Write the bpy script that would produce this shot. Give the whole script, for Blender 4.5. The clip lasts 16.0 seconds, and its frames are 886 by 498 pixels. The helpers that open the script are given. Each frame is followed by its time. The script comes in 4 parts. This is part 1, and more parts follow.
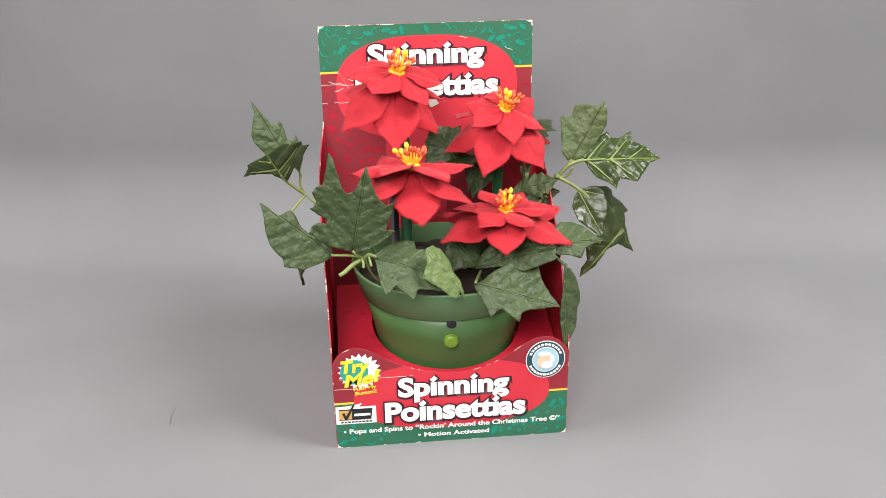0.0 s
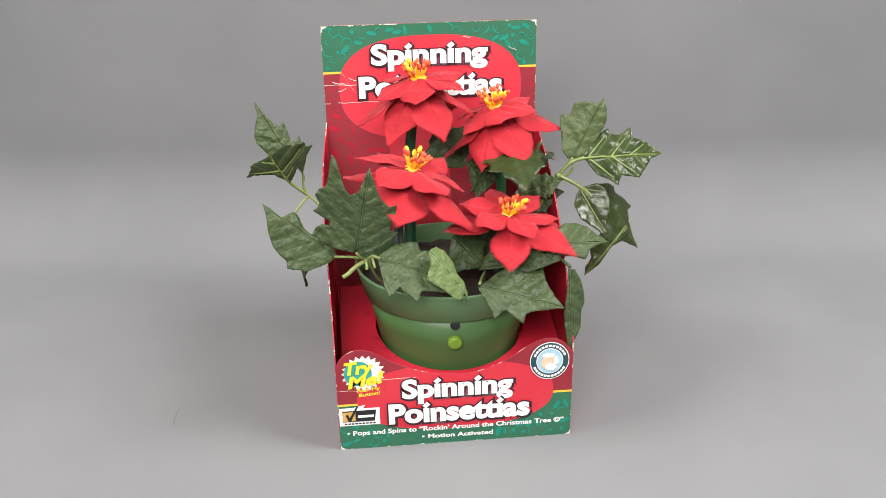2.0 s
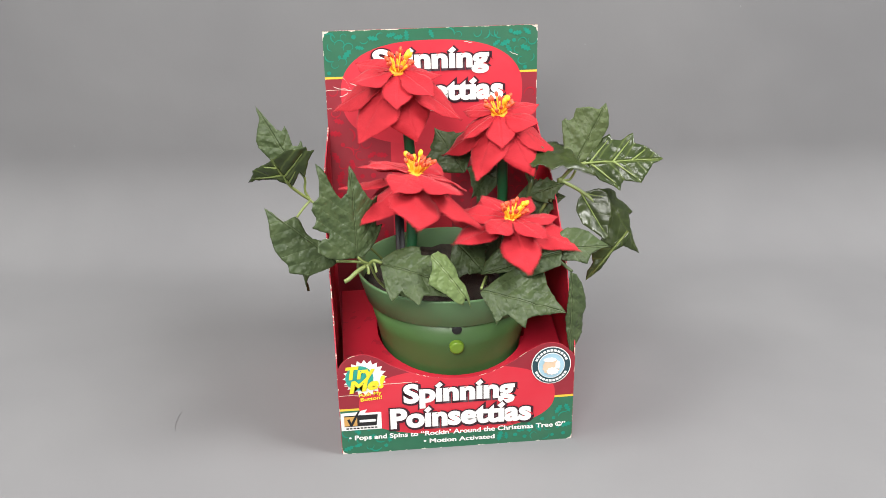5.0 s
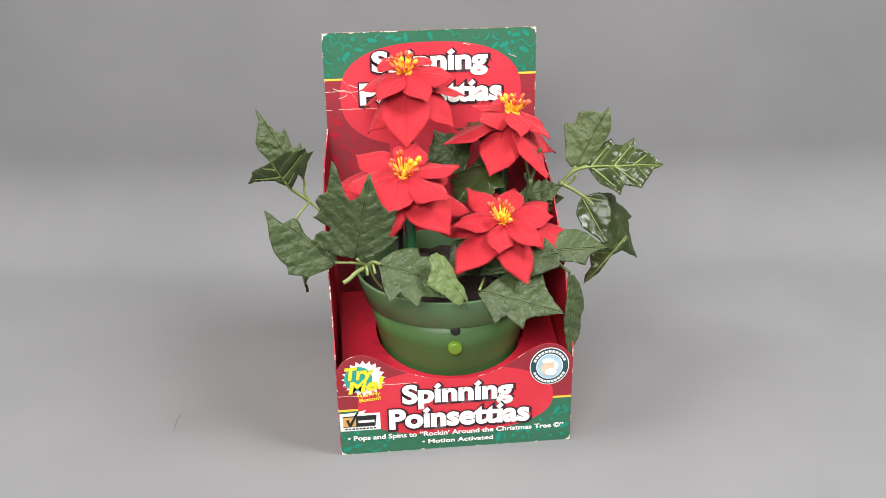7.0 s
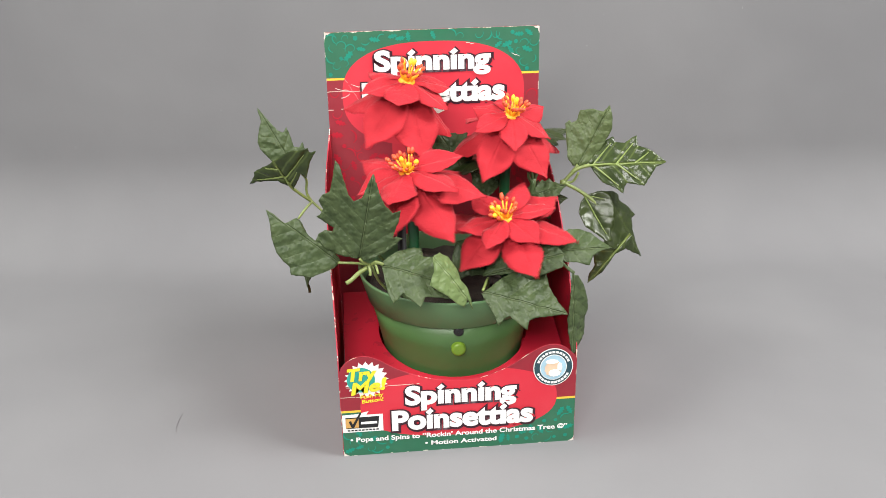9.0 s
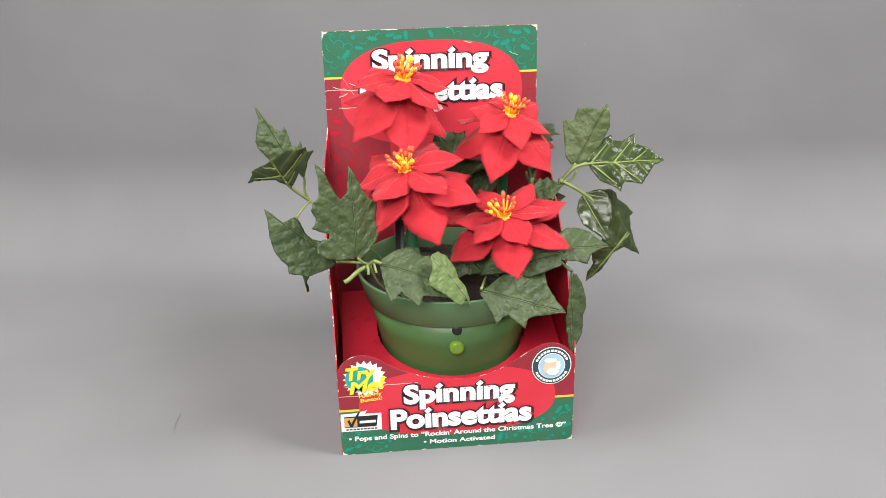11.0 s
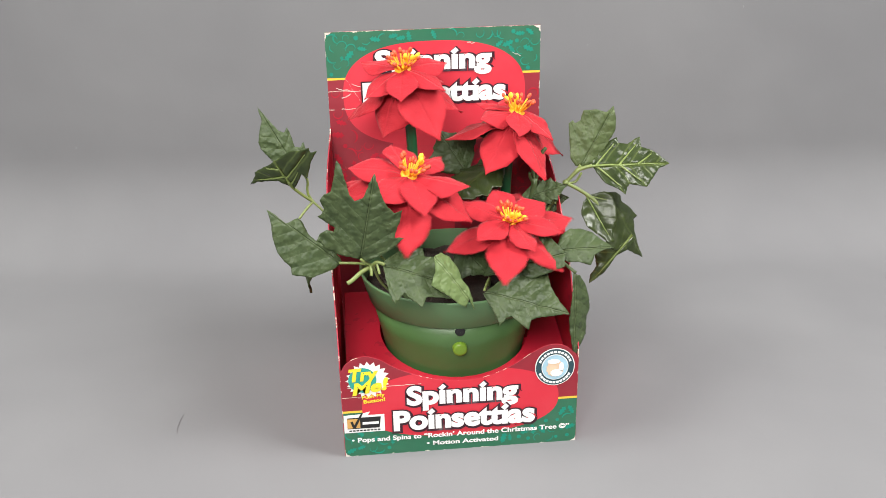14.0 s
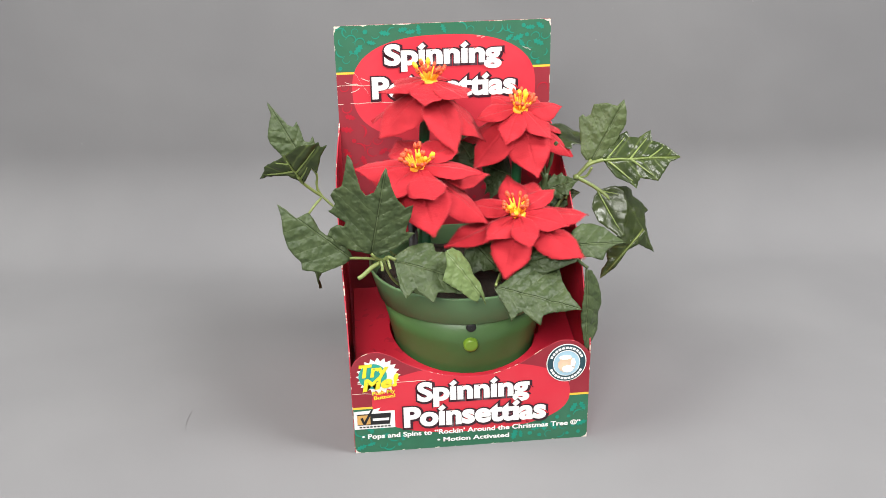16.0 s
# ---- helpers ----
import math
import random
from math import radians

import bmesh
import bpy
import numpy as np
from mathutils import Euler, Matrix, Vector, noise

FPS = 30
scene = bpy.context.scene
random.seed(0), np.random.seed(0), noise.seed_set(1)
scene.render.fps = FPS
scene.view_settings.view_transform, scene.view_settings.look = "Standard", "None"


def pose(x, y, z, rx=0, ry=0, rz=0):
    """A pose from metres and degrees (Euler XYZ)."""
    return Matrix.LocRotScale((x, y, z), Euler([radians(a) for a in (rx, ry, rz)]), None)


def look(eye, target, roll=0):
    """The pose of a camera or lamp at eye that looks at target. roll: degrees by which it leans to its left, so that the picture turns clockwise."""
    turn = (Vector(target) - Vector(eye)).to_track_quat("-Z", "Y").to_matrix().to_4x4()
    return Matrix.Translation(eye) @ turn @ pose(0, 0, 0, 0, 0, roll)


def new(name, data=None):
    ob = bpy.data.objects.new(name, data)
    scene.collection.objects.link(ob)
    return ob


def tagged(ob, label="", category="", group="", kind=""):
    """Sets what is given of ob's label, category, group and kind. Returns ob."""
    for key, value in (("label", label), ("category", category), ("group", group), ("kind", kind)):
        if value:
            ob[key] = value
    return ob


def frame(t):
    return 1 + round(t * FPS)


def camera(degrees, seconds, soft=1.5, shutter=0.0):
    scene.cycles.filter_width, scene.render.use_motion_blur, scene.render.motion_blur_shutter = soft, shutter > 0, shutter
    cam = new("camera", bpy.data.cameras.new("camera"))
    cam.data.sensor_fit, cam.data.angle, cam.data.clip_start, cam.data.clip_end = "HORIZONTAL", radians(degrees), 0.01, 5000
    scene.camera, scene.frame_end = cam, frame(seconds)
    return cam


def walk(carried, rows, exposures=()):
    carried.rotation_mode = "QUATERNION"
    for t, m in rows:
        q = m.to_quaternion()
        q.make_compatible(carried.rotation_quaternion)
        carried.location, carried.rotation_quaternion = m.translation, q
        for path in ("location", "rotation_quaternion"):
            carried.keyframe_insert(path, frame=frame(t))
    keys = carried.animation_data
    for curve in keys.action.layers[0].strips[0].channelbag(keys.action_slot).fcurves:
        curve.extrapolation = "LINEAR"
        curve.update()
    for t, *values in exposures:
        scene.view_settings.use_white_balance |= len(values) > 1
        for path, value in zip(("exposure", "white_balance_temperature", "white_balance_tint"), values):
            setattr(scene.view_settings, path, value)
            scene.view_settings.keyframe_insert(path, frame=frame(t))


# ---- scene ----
import collections
from mathutils.geometry import delaunay_2d_cdt

cam = camera(50, 16.0, soft=0.85, shutter=0.35)


def cam_pose(x, y, z, yaw, pitch, roll):
    """A hand-held pose: yaw to the left, pitch down and roll, in degrees."""
    return pose(x, y, z, 90 - pitch, 0, yaw) @ pose(0, 0, 0, 0, 0, roll)


walk(cam, [
    (0, cam_pose(-0.0653, -0.6203, 0.4290, -5.510, 23.150, -0.855)),
    (0.5, cam_pose(-0.0650, -0.6203, 0.4292, -5.487, 23.114, -0.858)),
    (1, cam_pose(-0.0644, -0.6188, 0.4306, -5.380, 23.215, -0.905)),
    (1.5, cam_pose(-0.0657, -0.6169, 0.4292, -5.351, 23.200, -0.907)),
    (2, cam_pose(-0.0651, -0.6163, 0.4313, -5.285, 23.370, -0.983)),
    (2.5, cam_pose(-0.0656, -0.6173, 0.4296, -5.377, 23.220, -0.922)),
    (3, cam_pose(-0.0654, -0.6187, 0.4319, -5.363, 23.250, -0.899)),
    (3.5, cam_pose(-0.0640, -0.6185, 0.4307, -5.072, 23.079, -1.071)),
    (4, cam_pose(-0.0675, -0.6169, 0.4313, -5.296, 23.127, -0.983)),
    (6.5, cam_pose(-0.0640, -0.6189, 0.4301, -5.244, 22.857, -1.046)),
    (7, cam_pose(-0.0647, -0.6196, 0.4322, -5.217, 22.984, -1.014)),
    (7.5, cam_pose(-0.0643, -0.6197, 0.4291, -5.152, 22.866, -1.067)),
    (8, cam_pose(-0.0647, -0.6196, 0.4307, -5.136, 22.987, -1.075)),
    (8.5, cam_pose(-0.0666, -0.6181, 0.4318, -5.309, 23.065, -0.980)),
    (9, cam_pose(-0.0668, -0.6159, 0.4302, -5.223, 22.928, -1.008)),
    (11.5, cam_pose(-0.0662, -0.6157, 0.4303, -5.297, 23.021, -1.123)),
    (12, cam_pose(-0.0680, -0.6151, 0.4290, -5.247, 22.942, -1.162)),
    (12.5, cam_pose(-0.0681, -0.6151, 0.4281, -5.211, 22.875, -1.147)),
    (13, cam_pose(-0.0665, -0.6157, 0.4266, -5.083, 22.851, -1.249)),
    (13.5, cam_pose(-0.0663, -0.6165, 0.4266, -5.122, 22.773, -1.222)),
    (14, cam_pose(-0.0672, -0.6147, 0.4300, -5.182, 22.954, -1.142)),
    (14.5, cam_pose(-0.0684, -0.6135, 0.4304, -5.069, 23.048, -1.188)),
    (15, cam_pose(-0.0702, -0.6112, 0.4278, -5.008, 22.918, -1.214)),
    (15.5, cam_pose(-0.0713, -0.6095, 0.4250, -4.993, 22.958, -1.262)),
    (16, cam_pose(-0.0742, -0.6100, 0.4261, -5.122, 23.073, -1.189)),
])

# ---- light ----
world = bpy.data.worlds.new("studio_air")
scene.world = world
world.use_nodes = True
world.node_tree.nodes["Background"].inputs[0].default_value = (0.9, 0.95, 1.0, 1)
world.node_tree.nodes["Background"].inputs[1].default_value = 0.08


def softbox(name, eye, target, size, watts, colour):
    lamp = bpy.data.lights.new(name, "AREA")
    lamp.shape, lamp.size, lamp.size_y = "RECTANGLE", size[0], size[1]
    lamp.energy, lamp.color = watts, colour
    ob = new(name, lamp)
    ob.matrix_world = look(eye, target)
    return ob


softbox("softbox_left", (-1.12, -0.14, 1.62), (-0.1, -0.05, 0.05), (0.7, 0.7), 32, (1.0, 0.98, 0.95))
softbox("softbox_right", (1.22, -0.42, 1.60), (0.20, 0.05, 0.08), (0.7, 0.7), 57, (1.0, 0.985, 0.97))
softbox("softbox_front", (-0.25, -0.85, 0.80), (0, 0, 0.06), (0.5, 0.4), 15, (1.0, 0.98, 0.95))
scene.view_settings.exposure = 0.03


# ---- materials ----
def material(name, rough=0.5, metal=0.0, spec=0.5):
    m = bpy.data.materials.new(name)
    m.use_nodes = True
    b = m.node_tree.nodes["Principled BSDF"]
    b.inputs["Roughness"].default_value = rough
    b.inputs["Metallic"].default_value = metal
    b.inputs["Specular IOR Level"].default_value = spec
    return m, m.node_tree, b


def link(nt, a, b):
    nt.links.new(a, b)


def math_node(nt, op, a, b=None, c=None, clamp=False):
    n = nt.nodes.new("ShaderNodeMath")
    n.operation, n.use_clamp = op, clamp
    for i, v in enumerate((a, b, c)):
        if v is None:
            continue
        if isinstance(v, (int, float)):
            n.inputs[i].default_value = v
        else:
            nt.links.new(v, n.inputs[i])
    return n.outputs[0]


def mix(nt, factor, a, b):
    n = nt.nodes.new("ShaderNodeMix")
    n.data_type = "RGBA"
    for i, v in ((0, factor), (6, a), (7, b)):
        if isinstance(v, (int, float)):
            n.inputs[i].default_value = v
        elif isinstance(v, tuple):
            n.inputs[i].default_value = (*v[:3], 1)
        else:
            nt.links.new(v, n.inputs[i])
    return n.outputs[2]


def noise_node(nt, coords, scale, detail=3.0, rough=0.55):
    n = nt.nodes.new("ShaderNodeTexNoise")
    n.inputs["Scale"].default_value = scale
    n.inputs["Detail"].default_value = detail
    n.inputs["Roughness"].default_value = rough
    if coords is not None:
        nt.links.new(coords, n.inputs["Vector"])
    return n.outputs["Fac"]


def ramp(nt, value, low, high):
    n = nt.nodes.new("ShaderNodeMapRange")
    n.inputs[1].default_value, n.inputs[2].default_value = low, high
    nt.links.new(value, n.inputs[0])
    return n.outputs[0]


def bump(nt, bsdf, height, strength, distance):
    n = nt.nodes.new("ShaderNodeBump")
    n.inputs["Strength"].default_value, n.inputs["Distance"].default_value = strength, distance
    nt.links.new(height, n.inputs["Height"])
    nt.links.new(n.outputs["Normal"], bsdf.inputs["Normal"])


def object_coords(nt):
    return nt.nodes.new("ShaderNodeTexCoord").outputs["Object"]


def axes(nt, coords):
    s = nt.nodes.new("ShaderNodeSeparateXYZ")
    nt.links.new(coords, s.inputs[0])
    return s.outputs


def plain(name, colour, rough=0.5, vary=0.15, scale=60.0, relief=0.2, depth=0.0004, spec=0.5):
    m, nt, b = material(name, rough, spec=spec)
    co = object_coords(nt)
    n1, n2 = noise_node(nt, co, scale), noise_node(nt, co, scale * 9, 2)
    dark = tuple(c * (1 - vary) for c in colour)
    light = tuple(min(1, c * (1 + vary)) for c in colour)
    link(nt, mix(nt, ramp(nt, n1, 0.3, 0.7), dark, light), b.inputs["Base Color"])
    bump(nt, b, n2, relief, depth)
    return m


def leaf_material(name, base, light, vein, rough, vein_width, relief):
    """Leaf cloth: a midrib along local y and slanted side veins, pressed into the sheet."""
    m, nt, b = material(name, rough, spec=0.32 if rough < 0.3 else 0.26)
    co = object_coords(nt)
    x, y, z = axes(nt, co)
    ax = math_node(nt, "ABSOLUTE", x)
    slant = math_node(nt, "MULTIPLY_ADD", ax, -0.75, y)
    wob = noise_node(nt, co, 70, 2)
    slant = math_node(nt, "MULTIPLY_ADD", wob, 0.004, slant)
    side = math_node(nt, "PINGPONG", slant, 0.0052)
    rib = math_node(nt, "SUBTRACT", 1.0, ramp(nt, ax, vein_width * 0.4, vein_width), clamp=True)
    ribs = math_node(nt, "SUBTRACT", 1.0, ramp(nt, side, vein_width * 0.2, vein_width * 0.75), clamp=True)
    veins = math_node(nt, "MAXIMUM", rib, math_node(nt, "MULTIPLY", ribs, 0.6))
    tone = noise_node(nt, co, 75, 5, 0.62)
    fine = noise_node(nt, co, 420, 2)
    info = nt.nodes.new("ShaderNodeObjectInfo")
    per = ramp(nt, info.outputs["Random"], -0.6, 1.6)
    col = mix(nt, ramp(nt, tone, 0.34, 0.66), base, light)
    col = mix(nt, math_node(nt, "MULTIPLY", per, 0.35), col, tuple(c * 1.5 for c in light))
    col = mix(nt, math_node(nt, "MULTIPLY", veins, 0.28), col, vein)
    link(nt, col, b.inputs["Base Color"])
    crack = nt.nodes.new("ShaderNodeTexVoronoi")
    crack.feature = "SMOOTH_F1"
    crack.inputs["Scale"].default_value = 330
    link(nt, co, crack.inputs["Vector"])
    puff = math_node(nt, "POWER", ramp(nt, side, 0.0, 0.0052), 0.5)
    hgt = math_node(nt, "MULTIPLY_ADD", puff, 0.30, math_node(nt, "MULTIPLY", crack.outputs["Distance"], -0.6 if rough > 0.3 else -0.2))
    hgt = math_node(nt, "MULTIPLY_ADD", fine, 0.12 if rough > 0.3 else 0.03, math_node(nt, "MULTIPLY_ADD", tone, 0.5, math_node(nt, "SUBTRACT", hgt, math_node(nt, "MULTIPLY", rib, 0.6))))
    bump(nt, b, hgt, relief, 0.0016)
    return m


def petal_material():
    """Red woven polyester with a soft nap and faint creases."""
    m, nt, b = material("petal_cloth", 0.75, spec=0.25)
    co = object_coords(nt)
    x, y, z = axes(nt, co)
    tone, fine = noise_node(nt, co, 70, 4), noise_node(nt, co, 900, 3)
    rib = math_node(nt, "SUBTRACT", 1.0, ramp(nt, math_node(nt, "ABSOLUTE", x), 0.0003, 0.0012), clamp=True)
    info = nt.nodes.new("ShaderNodeObjectInfo")
    col = mix(nt, ramp(nt, tone, 0.3, 0.7), (0.33, 0.010, 0.018), (0.46, 0.020, 0.030))
    col = mix(nt, math_node(nt, "MULTIPLY", info.outputs["Random"], 0.4), col, (0.35, 0.009, 0.018))
    link(nt, col, b.inputs["Base Color"])
    b.inputs["Sheen Weight"].default_value = 0.15
    b.inputs["Sheen Roughness"].default_value = 0.4
    b.inputs["Sheen Tint"].default_value = (1, 0.55, 0.55, 1)
    hgt = math_node(nt, "MULTIPLY_ADD", fine, 0.3, math_node(nt, "SUBTRACT", tone, math_node(nt, "MULTIPLY", rib, 0.5)))
    bump(nt, b, hgt, 0.75, 0.0016)
    return m


RED, RED_DARK, RED_BRIGHT = (0.45, 0.012, 0.030), (0.24, 0.008, 0.020), (0.58, 0.018, 0.038)
GREEN, TEAL, YELLOW, CREAM = (0.012, 0.120, 0.060), (0.012, 0.230, 0.160), (0.80, 0.50, 0.04), (0.80, 0.74, 0.62)


def print_material(name, band, oval, creases):
    """Glossy printed card: a green band, a gold rule, a red oval over darker red, and worn white scuffs.
    band: (low z, high z); oval: (x, z, half width, half height, power)."""
    m, nt, b = material(name, 0.42, spec=0.3)
    co = object_coords(nt)
    x, y, z = axes(nt, co)
    lo, hi = band
    inside = math_node(nt, "MULTIPLY", math_node(nt, "GREATER_THAN", z, lo), math_node(nt, "LESS_THAN", z, hi))
    shade = noise_node(nt, co, 40, 3)
    green = mix(nt, shade, tuple(c * 0.85 for c in GREEN), tuple(c * 1.2 for c in GREEN))
    red = mix(nt, shade, tuple(c * 0.85 for c in RED_DARK), tuple(c * 1.2 for c in RED_DARK))
    stripe = math_node(nt, "LESS_THAN", math_node(nt, "ABSOLUTE", math_node(nt, "ADD", x, 0.011)), 0.026)
    red = mix(nt, math_node(nt, "MULTIPLY", stripe, oval[5]), red, RED_BRIGHT)
    col = mix(nt, inside, red, green)
    edge = hi if oval[6] else lo
    rule = math_node(nt, "LESS_THAN", math_node(nt, "ABSOLUTE", math_node(nt, "SUBTRACT", z, edge)), 0.0009)
    col = mix(nt, rule, col, YELLOW)
    dx = math_node(nt, "POWER", math_node(nt, "ABSOLUTE", math_node(nt, "DIVIDE", math_node(nt, "SUBTRACT", x, oval[0]), oval[2])), oval[4])
    dz = math_node(nt, "POWER", math_node(nt, "ABSOLUTE", math_node(nt, "DIVIDE", math_node(nt, "SUBTRACT", z, oval[1]), oval[3])), oval[4])
    col = mix(nt, math_node(nt, "LESS_THAN", math_node(nt, "ADD", dx, dz), 1.0), col, RED_BRIGHT)
    scratch = noise_node(nt, co, 130, 5, 0.7)
    worn = math_node(nt, "GREATER_THAN", scratch, 0.755)
    for zc, x0, x1 in creases:
        wob = math_node(nt, "MULTIPLY_ADD", noise_node(nt, co, 60, 2), 0.004, zc - 0.002)
        near = math_node(nt, "LESS_THAN", math_node(nt, "ABSOLUTE", math_node(nt, "SUBTRACT", z, wob)), 0.00022)
        span = math_node(nt, "MULTIPLY", math_node(nt, "GREATER_THAN", x, x0), math_node(nt, "LESS_THAN", x, x1))
        near = math_node(nt, "MULTIPLY", near, math_node(nt, "GREATER_THAN", noise_node(nt, co, 200, 2), 0.42))
        worn = math_node(nt, "MAXIMUM", worn, math_node(nt, "MULTIPLY", near, span))
    col = mix(nt, math_node(nt, "MULTIPLY", worn, 0.75), col, CREAM)
    rub = noise_node(nt, co, 90, 4, 0.7)
    ends = math_node(nt, "GREATER_THAN", math_node(nt, "MULTIPLY_ADD", rub, 0.006, math_node(nt, "ABSOLUTE", x)), 0.0929)
    brim = math_node(nt, "GREATER_THAN", math_node(nt, "MULTIPLY_ADD", rub, 0.006, math_node(nt, "ABSOLUTE", math_node(nt, "SUBTRACT", z, 0.146))), 0.1492)
    col = mix(nt, math_node(nt, "MULTIPLY", math_node(nt, "MAXIMUM", ends, brim), 0.8), col, CREAM)
    tone = noise_node(nt, co, 25, 3)
    col = mix(nt, math_node(nt, "MULTIPLY", tone, 0.06), col, (0.7, 0.6, 0.6))
    link(nt, col, b.inputs["Base Color"])
    bump(nt, b, math_node(nt, "MULTIPLY_ADD", scratch, 0.3, tone), 0.25, 0.002)
    return m


def side_material():
    """Red card inside, with darker leaf-like printing and scuffs."""
    m, nt, b = material("printed_card_side", 0.42)
    co = object_coords(nt)
    n1, n2, n3 = noise_node(nt, co, 110, 2), noise_node(nt, co, 22, 2), noise_node(nt, co, 150, 5, 0.7)
    print_ = math_node(nt, "MULTIPLY", math_node(nt, "GREATER_THAN", n1, 0.56), math_node(nt, "GREATER_THAN", n2, 0.52))
    col = mix(nt, math_node(nt, "MULTIPLY", print_, 0.55), RED, RED_DARK)
    col = mix(nt, math_node(nt, "GREATER_THAN", n3, 0.77), col, CREAM)
    link(nt, col, b.inputs["Base Color"])
    bump(nt, b, n2, 0.2, 0.004)
    return m


def worn_edge():
    """Cut card edge: red ink rubbed through to the cream board."""
    m, nt, b = material("card_edge", 0.8)
    co = object_coords(nt)
    n1 = noise_node(nt, co, 110, 4, 0.65)
    link(nt, mix(nt, math_node(nt, "GREATER_THAN", n1, 0.57), (0.42, 0.03, 0.05), (0.66, 0.52, 0.42)), b.inputs["Base Color"])
    return m


M_PETAL = petal_material()
M_LEAF = leaf_material("leaf_cloth", (0.030, 0.047, 0.019), (0.053, 0.074, 0.029), (0.105, 0.135, 0.060), 0.47, 0.0009, 1.0)
M_LEAF_OLIVE = leaf_material("leaf_olive", (0.050, 0.070, 0.026), (0.074, 0.098, 0.036), (0.040, 0.058, 0.022), 0.46, 0.0010, 0.8)
M_VEIN = plain("vein_plastic", (0.16, 0.21, 0.055), 0.4, 0.15, 300)
M_LEAF_PALE = leaf_material("leaf_pale", (0.085, 0.125, 0.045), (0.115, 0.16, 0.058), (0.15, 0.19, 0.07), 0.42, 0.0011, 1.0)
M_LEAF_GLOSS = leaf_material("leaf_underside", (0.018, 0.030, 0.010), (0.040, 0.056, 0.018), (0.21, 0.27, 0.07), 0.25, 0.0017, 0.5)
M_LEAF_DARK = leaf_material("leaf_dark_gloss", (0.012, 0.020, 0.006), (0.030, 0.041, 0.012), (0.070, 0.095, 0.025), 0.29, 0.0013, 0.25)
M_STALK = plain("stalk_plastic", (0.155, 0.195, 0.055), 0.45, 0.2, 200)
M_TWIG = plain("twig_plastic", (0.055, 0.085, 0.030), 0.45, 0.25, 200)
M_STEM = plain("stem_tube", (0.014, 0.085, 0.032), 0.35, 0.15, 80)
M_POT = plain("pot_plastic", (0.064, 0.136, 0.041), 0.44, 0.06, 30, 0.12, 0.0005)
M_RIM = plain("rim_plastic", (0.092, 0.178, 0.076), 0.46, 0.06, 30, 0.12, 0.0005)
M_BUTTON = plain("button_plastic", (0.17, 0.29, 0.025), 0.35, 0.06, 60)
M_BLACK = plain("black_plastic", (0.012, 0.012, 0.013), 0.6, 0.2, 60)
M_LINT = plain("lint", (0.06, 0.055, 0.055), 0.9)
M_SOIL = plain("moss_felt", (0.035, 0.026, 0.02), 0.95, 0.5, 140, 0.8, 0.003)
M_YELLOW = plain("stamen_yellow", (0.85, 0.36, 0.012), 0.5, 0.15, 300)
M_BUD_Y = plain("bud_yellow", (0.88, 0.52, 0.03), 0.4, 0.15, 400)
M_BUD_R = plain("bud_red", (0.66, 0.085, 0.030), 0.5, 0.7, 1100)
M_CARD_EDGE = worn_edge()
M_INK_WHITE = plain("white_ink", (0.82, 0.81, 0.79), 0.4, 0.06, 150)
M_TORN = plain("torn_paper", (0.66, 0.60, 0.54), 0.9, 0.2, 300, 0.4, 0.001)
M_INK_DARK = plain("maroon_ink", (0.035, 0.008, 0.016), 0.4, 0.2, 150)
M_INK_YELLOW = plain("yellow_ink", (0.82, 0.66, 0.03), 0.4, 0.1, 150)
M_INK_TEAL = plain("teal_ink", (0.03, 0.34, 0.28), 0.4, 0.1, 150)
M_INK_NAVY = plain("navy_ink", (0.02, 0.06, 0.075), 0.4, 0.1, 150)
M_INK_BLUE = plain("pale_blue_ink", (0.36, 0.55, 0.66), 0.4, 0.1, 150)
M_INK_TAN = plain("tan_ink", (0.72, 0.52, 0.36), 0.4, 0.1, 150)
M_INK_GOLD = plain("copper_ink", (0.58, 0.33, 0.10), 0.35, 0.1, 150)
M_INK_BLACK = plain("black_ink", (0.012, 0.012, 0.013), 0.4, 0.1, 150)
M_CARD_BACK = print_material("printed_card_back", (0.2535, 1.0), (0.0, 0.238, 0.077, 0.0445, 2.5, 0.9, 0), ((0.228, -0.09, -0.04), (0.243, -0.09, -0.055)))
M_CARD_FRONT = print_material("printed_card_front", (-1.0, 0.0395), (0.0, 0.042, 0.075, 0.029, 2.4, 0.0, 1), ((0.060, -0.085, -0.03), (0.052, -0.09, -0.06)))
M_CARD_SIDE = side_material()
M_INK_HOLLY = plain("holly_ink", TEAL, 0.42, 0.12, 150, spec=0.3)
M_INK_SCROLL = plain("scroll_ink", (0.42, 0.014, 0.032), 0.42, 0.12, 150, spec=0.3)


def backdrop_material():
    m, nt, b = material("grey_backdrop_paper", 0.85, spec=0.2)
    co = object_coords(nt)
    big, fine = noise_node(nt, co, 3.5, 3), noise_node(nt, co, 300, 2)
    specks = math_node(nt, "GREATER_THAN", noise_node(nt, co, 120, 2), 0.80)
    col = mix(nt, ramp(nt, big, 0.3, 0.7), (0.160, 0.160, 0.165), (0.187, 0.187, 0.191))
    col = mix(nt, math_node(nt, "MULTIPLY", specks, 0.3), col, (0.3, 0.3, 0.3))
    link(nt, col, b.inputs["Base Color"])
    mid = noise_node(nt, co, 14, 3)
    bump(nt, b, math_node(nt, "MULTIPLY_ADD", mid, 0.12, math_node(nt, "MULTIPLY_ADD", fine, 0.008, big)), 0.25, 0.02)
    return m


M_BACKDROP = backdrop_material()
M_ROOM = plain("room_paint", (0.62, 0.62, 0.61), 0.9, 0.04, 2)


